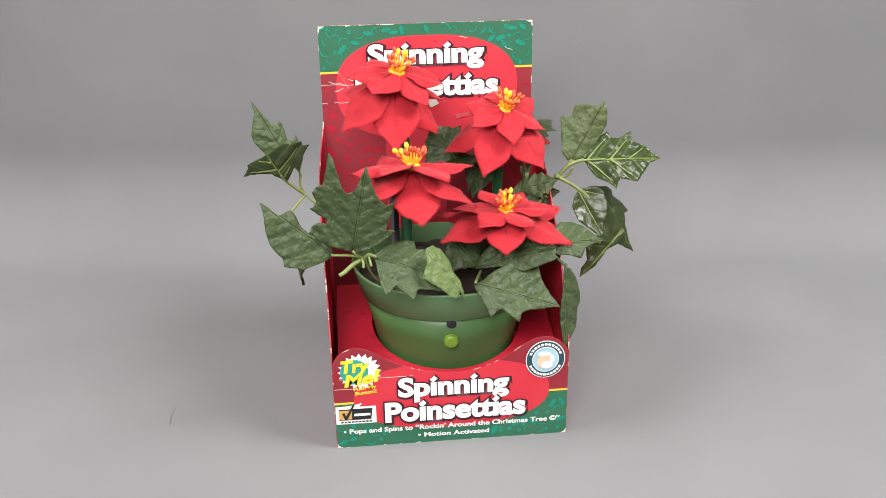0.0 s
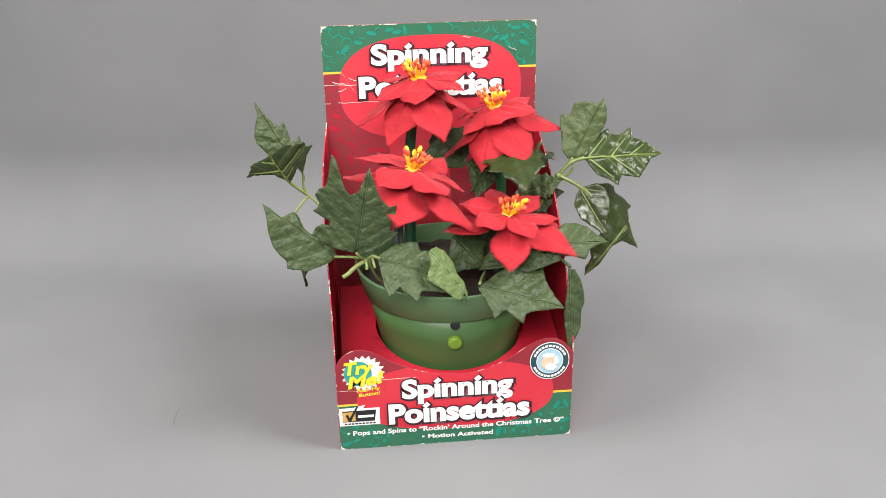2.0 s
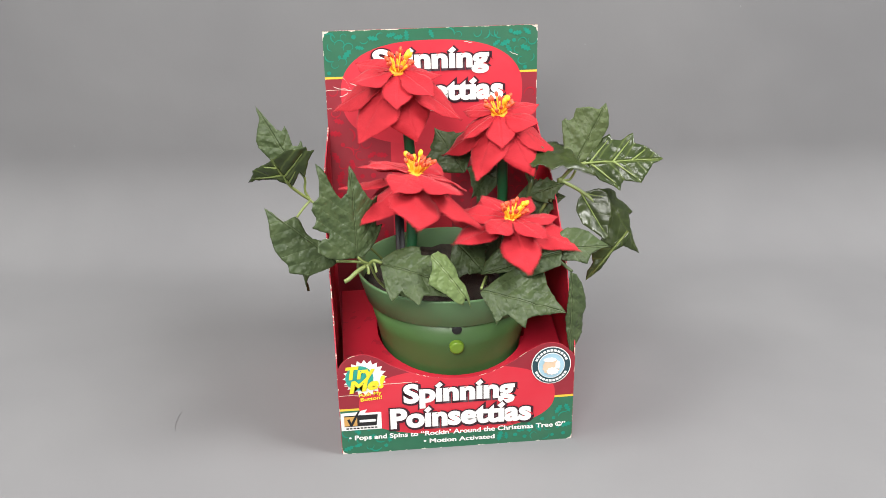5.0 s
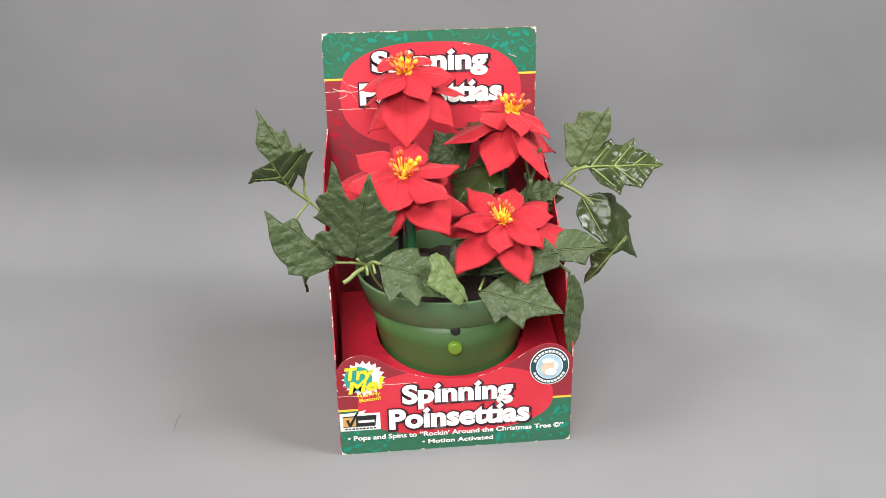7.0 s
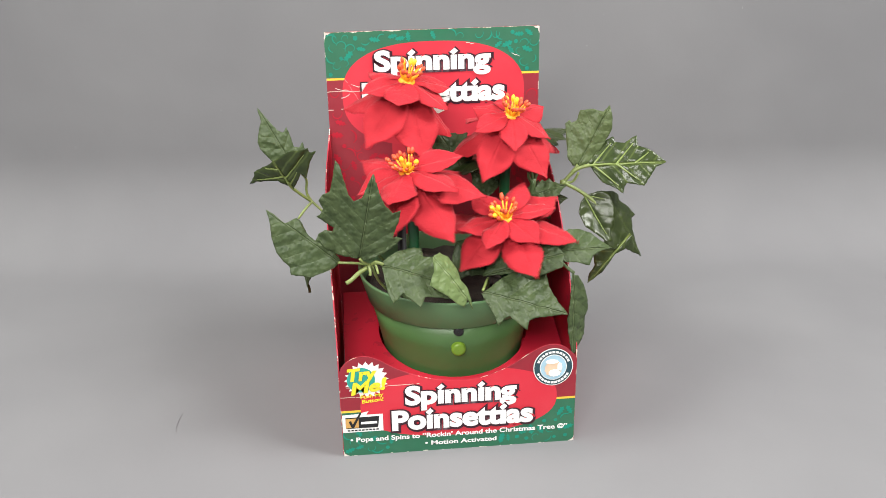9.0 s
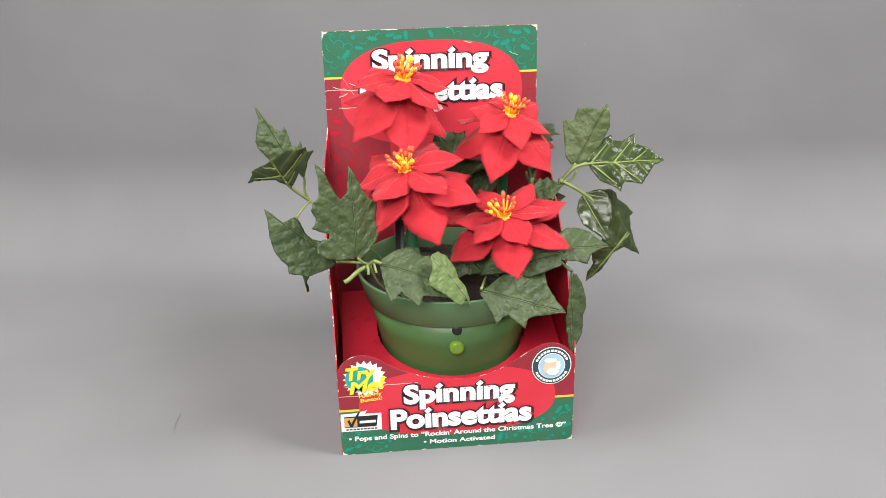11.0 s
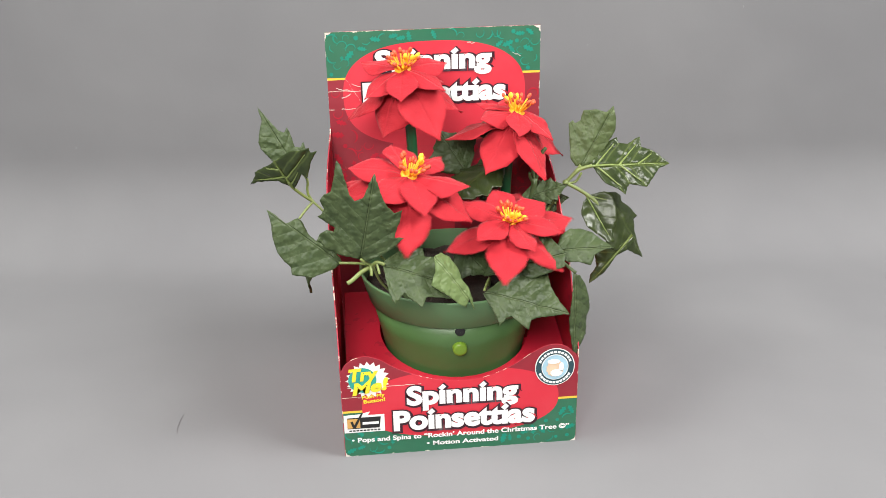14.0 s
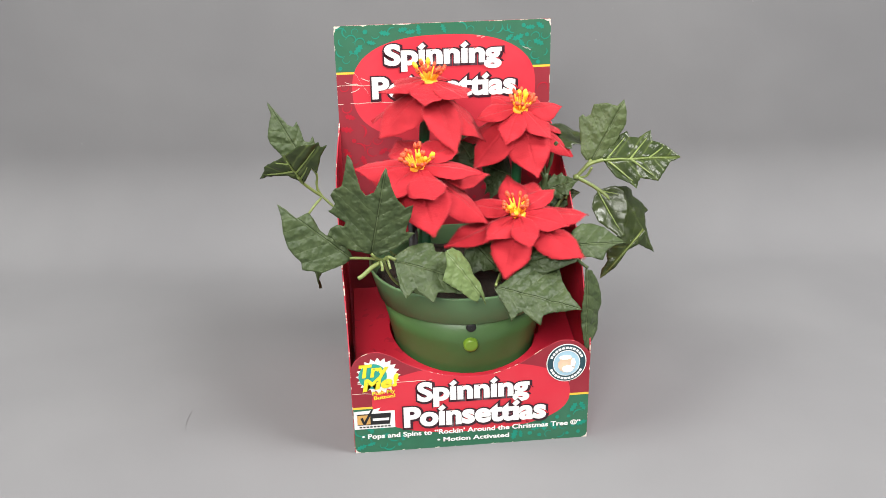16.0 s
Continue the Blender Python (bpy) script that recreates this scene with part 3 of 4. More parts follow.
    lettering("Button!", "burst_caption", front, -0.0735, -0.0575, 0.0470, 0.0500, -0.0012, (M_INK_YELLOW,), 0.02, slant=0.0015)
    # battery mark in plain shapes
    blob("battery_panel", [(-0.0892, 0.0212), (-0.0585, 0.0212), (-0.0585, 0.0362), (-0.071, 0.0362), (-0.069, 0.0392), (-0.078, 0.0372), (-0.0892, 0.0368)], -0.0002, M_INK_WHITE, front, "white battery mark")
    blob("battery_cell", [(-0.0868, 0.0248), (-0.0625, 0.0248), (-0.0612, 0.0345), (-0.0868, 0.0345)], -0.0005, M_INK_BLACK, front)
    blob("battery_end", [(-0.0868, 0.0256), (-0.0770, 0.0256), (-0.0770, 0.0337), (-0.0868, 0.0337)], -0.0008, M_INK_GOLD, front)
    blob("tick_mark", [(-0.0845, 0.0312), (-0.0826, 0.0320), (-0.0815, 0.0285), (-0.0760, 0.0385), (-0.0745, 0.0385), (-0.0808, 0.0252), (-0.0822, 0.0252)], -0.0011, M_INK_BLACK, front)
    blob("word_bar", [(-0.0752, 0.0283), (-0.0630, 0.0283), (-0.0630, 0.0305), (-0.0752, 0.0305)], -0.0008, M_INK_WHITE, front)
    for k in range(9):
        a = -0.0855 + k * 0.0027
        blob("word_bar", [(a, 0.0224), (a + 0.0019, 0.0224), (a + 0.0019, 0.0236), (a, 0.0236)], -0.0005, M_INK_BLACK, front)
    # round emblem in plain shapes
    ex, ez = 0.0715, 0.0672
    blob("emblem", ring(ex, ez, 0.0152, 0.0160), -0.0002, M_INK_WHITE, front, "round navy and pale blue emblem")
    blob("emblem_ring", ring(ex, ez, 0.0145, 0.0153), -0.0004, M_INK_NAVY, front)
    blob("emblem_line", ring(ex, ez, 0.0103, 0.0109), -0.0006, M_INK_WHITE, front)
    blob("emblem_centre", ring(ex, ez, 0.0098, 0.0104), -0.0008, M_INK_BLUE, front)
    blob("emblem_shape", ring(ex, ez - 0.001, 0.0070, 0.0072, 26, 0.10), -0.0010, M_INK_TAN, front)
    blob("emblem_shape", ring(ex + 0.001, ez - 0.0045, 0.0050, 0.0034, 22, 0.16), -0.0012, M_INK_WHITE, front)
    blob("emblem_shape", ring(ex - 0.0012, ez + 0.0052, 0.0052, 0.0022, 20, 0.12), -0.0012, M_INK_WHITE, front)
    blob("emblem_shape", ring(ex + 0.0048, ez + 0.0005, 0.0020, 0.0040, 14, 0.1), -0.0012, M_INK_WHITE, front)
    for k in range(22):
        a = math.radians(25 + k * 13) if k < 11 else math.radians(205 + (k - 11) * 12.5)
        c, s = math.cos(a), math.sin(a)
        t = 0.0011
        blob("word_bar", [(ex + (r * c - w * s), ez + 1.05 * (r * s + w * c)) for r, w in ((0.0115, -t), (0.0133, -t), (0.0133, t), (0.0115, t))], -0.0008, M_INK_WHITE, front)
    # printing on the header
    yb = DEPTH + 0.0118 * 0.25
    lettering("Spinning", "title_word", back, -0.0515, 0.0515, 0.2595, 0.2755, yb - 0.0004, (M_INK_WHITE, M_INK_DARK), 0.045, 0.110, label="white title lettering with dark outline")
    lettering("Poinsettias", "title_word", back, -0.0625, 0.0625, 0.2320, 0.2490, yb - 0.0006, (M_INK_WHITE, M_INK_DARK), 0.045, 0.110, label="white title lettering with dark outline")
    oval = lambda x, z, r: abs(x / (0.077 + r)) ** 2.5 + abs((z - 0.238) / (0.0445 + r)) ** 2.5 < 1
    header = lambda z: DEPTH + 0.0118 * z - 0.0002
    printed_pattern("holly_print", back, M_INK_HOLLY, (-0.085, 0.086), (0.2575, 0.2880), 0.0072, 0.0047, header, oval, "teal holly printed on green", 3)
    printed_pattern("scroll_print", back, M_INK_SCROLL, (-0.083, 0.084), (0.110, 0.246), 0.0095, 0.0056, header, lambda x, z, r: oval(x, z, r) or abs(x + 0.011) < 0.026 + r, "red scrolls printed on darker red", 5)
    low_oval = lambda x, z, r: abs(x / (0.075 + r)) ** 2.4 + abs((z - 0.042) / (0.029 + r)) ** 2.4 < 1
    printed_pattern("holly_print", front, M_INK_HOLLY, (-0.084, 0.084), (0.006, 0.034), 0.0072, 0.0045, lambda z: -0.00012, lambda x, z, r: low_oval(x, z, r) or x < 0.03 and z < 0.02 and x > -0.05, "teal holly printed on green", 7)
    # torn paper, scuffs and rubbed corners on the header
    rnd = random.Random(4)
    blob("torn_patch", [(a + rnd.uniform(-0.0008, 0.0008), b + rnd.uniform(-0.0006, 0.0006)) for a, b in ((-0.011, 0.2275), (-0.003, 0.2283), (0.008, 0.2280), (0.0088, 0.2235), (0.003, 0.2215), (-0.002, 0.2228), (-0.0095, 0.2210))],
         yb - 0.0006, M_TORN, back, "pale torn patch")
    for x0, z0, x1, z1 in ((-0.075, 0.254, -0.0635, 0.2345), (-0.083, 0.246, -0.068, 0.2425), (-0.070, 0.249, -0.062, 0.2465), (-0.078, 0.2375, -0.071, 0.2405), (0.066, 0.2705, 0.073, 0.2675), (0.028, 0.2800, 0.034, 0.2790)):
        pts = [(x0 + (x1 - x0) * k / 5 + rnd.uniform(-0.0006, 0.0006), z0 + (z1 - z0) * k / 5 + rnd.uniform(-0.0006, 0.0006)) for k in range(6)]
        blob("scuff", [(a, b + 0.0003) for a, b in pts] + [(a + 0.0002, b - 0.0003) for a, b in reversed(pts)], yb - 0.0005, M_TORN, back)
    for sx in (-1, 1):
        blob("rubbed_corner", [(sx * 0.0893, 0.2920), (sx * 0.0838, 0.2920), (sx * 0.0862, 0.2904), (sx * 0.0880, 0.2900), (sx * 0.0884, 0.2880), (sx * 0.0893, 0.2862)], DEPTH + 0.0118 * 0.29 - 0.0003, M_TORN, back)
        blob("rubbed_corner", [(sx * 0.0894, 0.0002), (sx * 0.0850, 0.0002), (sx * 0.0868, 0.0012), (sx * 0.0884, 0.0020), (sx * 0.0894, 0.0046)], -0.0003, M_TORN, front)
    return box


build_box()

# ---- potted plant ----
PC = (0.003, 0.075)
plant = tagged(new("potted_poinsettia"), "artificial red poinsettias in a green plastic pot, spinning", "potted plant")


def build_pot():
    bm = bmesh.new()
    lathe(bm, [(0.0002, 0.004), (0.047, 0.004), (0.0485, 0.0055), (0.0535, 0.040), (0.0610, 0.080), (0.0662, 0.1015), (0.0625, 0.1015), (0.058, 0.080)], PC)
    pot = part("pot_body", bm, M_POT, plant)
    bm = bmesh.new()
    lathe(bm, [(0.0640, 0.1025), (0.0668, 0.1000), (0.0679, 0.1006), (0.0740, 0.1225), (0.0745, 0.1240), (0.0735, 0.1247), (0.0722, 0.1240), (0.0695, 0.1100), (0.0680, 0.1050)], PC)
    part("rim", bm, M_RIM, plant)
    bm = bmesh.new()
    rings = lathe(bm, [(0.0695, 0.110), (0.05, 0.1095), (0.03, 0.1105), (0.012, 0.1115), (0.0004, 0.112)], PC, 48)
    for v in bm.verts:
        v.co.z += 0.003 * noise.noise(v.co * 90)
    part("soil", bm, M_SOIL, plant, "dark brown felt soil")
    # push button and sensor on the front of the pot
    for name, z, r, mat, out in (("button", 0.0815, 0.0056, M_BUTTON, 0.0045), ("sensor", 0.0972, 0.0038, M_BLACK, 0.0030)):
        bm = bmesh.new()
        slope = math.atan2(0.0070, 0.040)
        lathe(bm, [(r, -0.004), (r, out * 0.7), (r * 0.9, out), (r * 0.6, out * 1.05), (0.0002, out * 1.05)], (0, 0), 24)
        ry = 0.0535 + (z - 0.040) * 0.175
        part(name, bm, mat, plant, m=pose(PC[0] - 0.002, PC[1] - ry, z, 90 + math.degrees(slope), 0, 0) @ pose(0, 0, 0))
    return pot


build_pot()


def leaf(base, tip, normal, width, outline=LOBED, mat=None, parent=plant, name="leaf", **kw):
    m, length = leaf_pose(base, tip, normal)
    kw.setdefault("crinkle", 0.0013)
    kw.setdefault("nv", 18)
    kw.setdefault("wave", 0.02)
    kw.setdefault("seed", int(abs(base[0] * 9000 + tip[2] * 7000)))
    return part(name, sheet_leaf(outline, length, width, **kw), mat or M_LEAF, parent, m=m)


def stalk(points, radius=0.0010, parent=plant, mat=None):
    return part("stalk", tube(bmesh.new(), smooth_line(points, 4), radius), mat or M_STALK, parent)


def shaped_leaf(base, tip, normal, outline, mat, parent, foot=(0, 0, 0), **kw):
    """A leaf of its own outline between two places; foot: where its parent stands."""
    m, length = leaf_pose(Vector(base) - Vector(foot), Vector(tip) - Vector(foot), normal)
    kw.setdefault("seed", int(abs(base[0] * 9000 + tip[2] * 7000)))
    return part("leaf", blade(outline, length, **kw), [mat, M_VEIN], parent, m=m)


def build_static_leaves():
    # spray over the pot's side, beside the wall of the box
    stalk([(-0.03, 0.075, 0.105), (-0.062, 0.08, 0.140), (-0.1045, 0.09, 0.1765), (-0.1076, 0.09, 0.195), (-0.1145, 0.088, 0.204)])
    stalk([(-0.1045, 0.09, 0.1765), (-0.112, 0.086, 0.184), (-0.1186, 0.080, 0.1925), (-0.121, 0.0765, 0.198)], 0.0012)
    stalk([(-0.1045, 0.09, 0.1765), (-0.1105, 0.083, 0.1722), (-0.1155, 0.08, 0.1665)])
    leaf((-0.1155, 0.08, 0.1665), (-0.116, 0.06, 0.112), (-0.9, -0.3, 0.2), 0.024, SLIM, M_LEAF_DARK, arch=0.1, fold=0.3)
    shaped_leaf((-0.1147, 0.0880, 0.2028), (-0.1412, 0.0980, 0.2517), (0.15, -0.9, 0.15),
        [(0.0, 1.0), (0.02, 0.89), (0.04, 0.76), (0.07, 0.6), (0.12, 0.53), (0.2, 0.57), (0.18, 0.44), (0.15, 0.29), (0.2, 0.25), (0.28, 0.29), (0.26, 0.19), (0.18, 0.07),
         (0.06, -0.02), (-0.01, -0.02), (-0.1, 0.09), (-0.19, 0.19), (-0.22, 0.33), (-0.26, 0.5), (-0.24, 0.59), (-0.14, 0.72), (-0.05, 0.81)],
        M_LEAF, plant, arch=0.05, fold=0.12)
    shaped_leaf((-0.1186, 0.0800, 0.1919), (-0.1301, 0.0660, 0.2169), (-0.2, -0.8, -0.35),
        [(0.0, 1.0), (0.46, 1.14), (0.97, 1.11), (0.95, 0.98), (1.13, 0.98), (0.86, 0.73), (0.55, 0.27), (0.48, 0.45), (0.2, 0.13), (0.01, -0.05), (-0.07, 0.14), (-0.19, 0.35),
         (-0.48, 0.41), (-0.74, 0.45), (-0.98, 0.38), (-0.7, 0.65), (-0.68, 0.73), (-0.22, 0.88)],
        M_LEAF_GLOSS, plant, veins=((-0.80, 0.52, 0.42), (0.90, 1.02, 0.35), (0.45, 0.55, 0.1), (-0.35, 0.82, 0.7)), arch=0.05, fold=0.05, quilt=0.0004, raised=0.0009)
    # front spray
    stalk([(-0.04, 0.05, 0.108), (-0.055, 0.02, 0.135), (-0.0615, 0.006, 0.1565)])
    stalk([(-0.0615, 0.006, 0.1565), (-0.072, 0.003, 0.160), (-0.085, 0.003, 0.161)])
    stalk([(-0.0615, 0.006, 0.1565), (-0.066, 0.002, 0.160), (-0.0697, 0.0, 0.1645)])
    stalk([(-0.0615, 0.006, 0.1565), (-0.070, 0.000, 0.154), (-0.0765, -0.003, 0.1495), (-0.080, -0.004, 0.1480)], 0.0016)
    stalk([(-0.0615, 0.006, 0.1565), (-0.058, 0.003, 0.160), (-0.053, 0.002, 0.158)], 0.0013)
    stalk([(-0.0635, 0.003, 0.1575), (-0.0625, 0.000, 0.154), (-0.0628, -0.001, 0.1515)], 0.0011)
    stalk([(-0.0585, 0.003, 0.1585), (-0.0575, 0.000, 0.155), (-0.0570, -0.001, 0.1525)], 0.0010)
    shaped_leaf((-0.0842, 0.0030, 0.1608), (-0.1286, -0.0040, 0.2060), (0.25, -0.85, 0.45),
        [(0.0, 1.0), (0.01, 0.91), (0.0, 0.75), (0.09, 0.7), (0.13, 0.67), (0.11, 0.59), (0.05, 0.47), (0.04, 0.38), (0.08, 0.29), (0.07, 0.15), (0.05, 0.04), (0.02, -0.02),
         (-0.1, 0.03), (-0.22, 0.11), (-0.31, 0.17), (-0.41, 0.36), (-0.35, 0.42), (-0.34, 0.51), (-0.31, 0.63), (-0.22, 0.76), (-0.11, 0.87)],
        M_LEAF, plant, arch=0.1, fold=0.15)
    shaped_leaf((-0.0531, 0.0020, 0.1580), (0.0026, -0.0060, 0.1418), (0.05, -0.62, 0.78),
        [(-0.02, -0.03), (-0.13, 0.04), (-0.27, 0.15), (-0.38, 0.31), (-0.39, 0.41), (-0.28, 0.45), (-0.32, 0.61), (-0.23, 0.77), (-0.1, 0.96), (0.01, 1.04), (0.17, 0.93), (0.23, 0.69),
         (0.26, 0.59), (0.39, 0.57), (0.33, 0.41), (0.26, 0.32), (0.37, 0.28), (0.44, 0.24), (0.33, 0.14), (0.18, 0.06)],
        M_LEAF, plant, veins=((-0.36, 0.36), (0.40, 0.28), (0.38, 0.57)), arch=0.08, fold=0.1)
    shaped_leaf((-0.0169, -0.0060, 0.1637), (0.0127, -0.0160, 0.1285), (0.35, -0.7, 0.6),
        [(-0.01, -0.05), (-0.17, -0.01), (-0.27, 0.14), (-0.24, 0.38), (-0.15, 0.5), (-0.15, 0.65), (-0.09, 0.83), (0.0, 1.0), (-0.02, 0.83), (-0.01, 0.81), (0.09, 0.87), (0.15, 0.76),
         (0.19, 0.61), (0.26, 0.35), (0.29, 0.24), (0.12, 0.13)],
        M_LEAF_PALE, plant, arch=0.15, fold=0.35)
    leaf((0.004, 0.045, 0.155), (0.028, 0.035, 0.130), (0, -0.7, 0.7), 0.040, BROAD, arch=0.12)
    # leaves over the rim on the other side
    stalk([(0.03, 0.06, 0.108), (0.026, 0.03, 0.130), (0.0185, 0.004, 0.1325)])
    shaped_leaf((0.0181, 0.0030, 0.1321), (0.0803, -0.0080, 0.1169), (0.1, -0.62, 0.78),
        [(0.02, -0.01), (-0.07, 0.07), (-0.24, 0.19), (-0.4, 0.33), (-0.5, 0.48), (-0.54, 0.61), (-0.46, 0.69), (-0.29, 0.74), (-0.13, 0.86), (0.0, 1.0), (0.07, 0.83), (0.15, 0.64),
         (0.19, 0.58), (0.3, 0.58), (0.25, 0.46), (0.2, 0.35), (0.25, 0.3), (0.35, 0.25), (0.22, 0.16), (0.13, 0.07)],
        M_LEAF, plant, veins=((-0.48, 0.55), (0.33, 0.26), (0.29, 0.57)), arch=0.06, fold=0.12)
    shaped_leaf((0.0217, 0.0300, 0.1320), (0.0788, 0.0160, 0.1554), (-0.05, -0.65, 0.7),
        [(0.0, 0.0), (-0.14, 0.09), (-0.25, 0.27), (-0.32, 0.51), (-0.33, 0.73), (-0.23, 0.88), (0.0, 1.0), (0.16, 0.95), (0.18, 0.78), (0.19, 0.53), (0.08, 0.35)],
        M_LEAF, plant, arch=0.1, fold=0.12)
    shaped_leaf((0.0793, 0.0280, 0.1504), (0.1167, 0.0180, 0.1565), (0.15, -0.65, 0.7),
        [(-0.01, -0.08), (-0.3, 0.01), (-0.46, 0.19), (-0.46, 0.4), (-0.35, 0.62), (-0.15, 0.82), (0.0, 1.0), (0.05, 0.81), (0.13, 0.64), (0.32, 0.55), (0.25, 0.31), (0.25, 0.15),
         (0.18, 0.0)],
        M_LEAF, plant, arch=0.1, fold=0.12)
    stalk([(0.066, 0.05, 0.125), (0.0765, 0.03, 0.1500), (0.0800, 0.02, 0.1440), (0.0878, 0.012, 0.1385)], 0.0012, mat=M_LEAF)
    shaped_leaf((0.0878, 0.0120, 0.1383), (0.0870, -0.0040, 0.0755), (0.3, -0.9, 0.2),
        [(0.03, 0.0), (-0.06, 0.03), (-0.16, 0.15), (-0.21, 0.32), (-0.23, 0.46), (-0.19, 0.54), (-0.21, 0.76), (-0.13, 0.83), (-0.04, 0.95), (0.0, 1.0), (0.04, 0.79), (0.07, 0.52),
         (0.04, 0.26)],
        M_LEAF, plant, arch=0.06, fold=0.4)
    # dim leaves among the stems
    leaf((0.02, 0.115, 0.185), (-0.002, 0.12, 0.222), (0.0, -0.8, 0.4), 0.045, BROAD, arch=0.15)
    leaf((0.05, 0.12, 0.175), (0.024, 0.115, 0.190), (0.0, -0.7, 0.6), 0.050, BROAD, arch=0.15)
    leaf((-0.02, 0.06, 0.112), (-0.045, 0.02, 0.140), (0.2, -0.6, 0.7), 0.050, BROAD, arch=0.15)
    leaf((0.06, 0.10, 0.165), (0.098, 0.09, 0.172), (0.0, -0.6, 0.7), 0.040, BROAD, arch=0.15)
    leaf((0.03, 0.08, 0.115), (0.055, 0.06, 0.150), (0.0, -0.7, 0.6), 0.050, BROAD, arch=0.15)
    # bare forked twig
    stalk([(0.060, 0.09, 0.110), (0.067, 0.092, 0.155), (0.071, 0.09, 0.187)], 0.0024, mat=M_TWIG)
    stalk([(0.071, 0.09, 0.184), (0.0675, 0.088, 0.199), (0.0652, 0.086, 0.212)], 0.0013, mat=M_TWIG)
    stalk([(0.071, 0.09, 0.184), (0.0745, 0.088, 0.198), (0.0752, 0.086, 0.208), (0.0782, 0.085, 0.213)], 0.0015, mat=M_TWIG)
    stalk([(0.070, 0.09, 0.182), (0.066, 0.085, 0.190), (0.0655, 0.083, 0.194)], 0.0012, mat=M_TWIG)
    leaf((0.068, 0.088, 0.172), (0.094, 0.080, 0.185), (0.0, -0.7, 0.6), 0.022, BROAD, arch=0.15)
    # black inner rods
    part("rod", tube(bmesh.new(), [(-0.036, 0.075, 0.105), (-0.036, 0.075, 0.18)], 0.0035, 12), M_BLACK, plant)


build_static_leaves()


def swaying_leaf():
    """The broad leaf that the petals brush: one blade with two long points."""
    ob = shaped_leaf((-0.0697, 0.0000, 0.1638), (-0.0574, -0.0080, 0.2273), (0.05, -0.9, 0.4),
        [(0.0, 1.0), (0.06, 0.88), (0.13, 0.74), (0.2, 0.65), (0.27, 0.59), (0.35, 0.64), (0.35, 0.51), (0.33, 0.39), (0.32, 0.3), (0.42, 0.3), (0.35, 0.21), (0.23, 0.1),
         (0.1, 0.01), (0.0, -0.01), (-0.11, 0.02), (-0.24, 0.02), (-0.36, 0.06), (-0.49, 0.14), (-0.47, 0.21), (-0.41, 0.27), (-0.33, 0.27), (-0.32, 0.32), (-0.43, 0.36), (-0.52, 0.41),
         (-0.49, 0.43), (-0.46, 0.51), (-0.52, 0.6), (-0.49, 0.67), (-0.42, 0.73), (-0.41, 0.88), (-0.41, 1.07), (-0.35, 1.01), (-0.28, 0.86), (-0.22, 0.73), (-0.16, 0.67), (-0.08, 0.72),
         (-0.05, 0.83), (-0.03, 0.92)],
        M_LEAF, plant, veins=((-0.40, 1.0), (0.33, 0.60), (0.38, 0.29), (-0.46, 0.20), (-0.47, 0.58)), arch=0.06, fold=0.10, seed=5)
    ob.name = "broad_leaf"
    tagged(ob, "broad green leaf with two long points")
    return ob, ob.matrix_basis.copy()


BROAD_LEAF, BROAD_M = swaying_leaf()


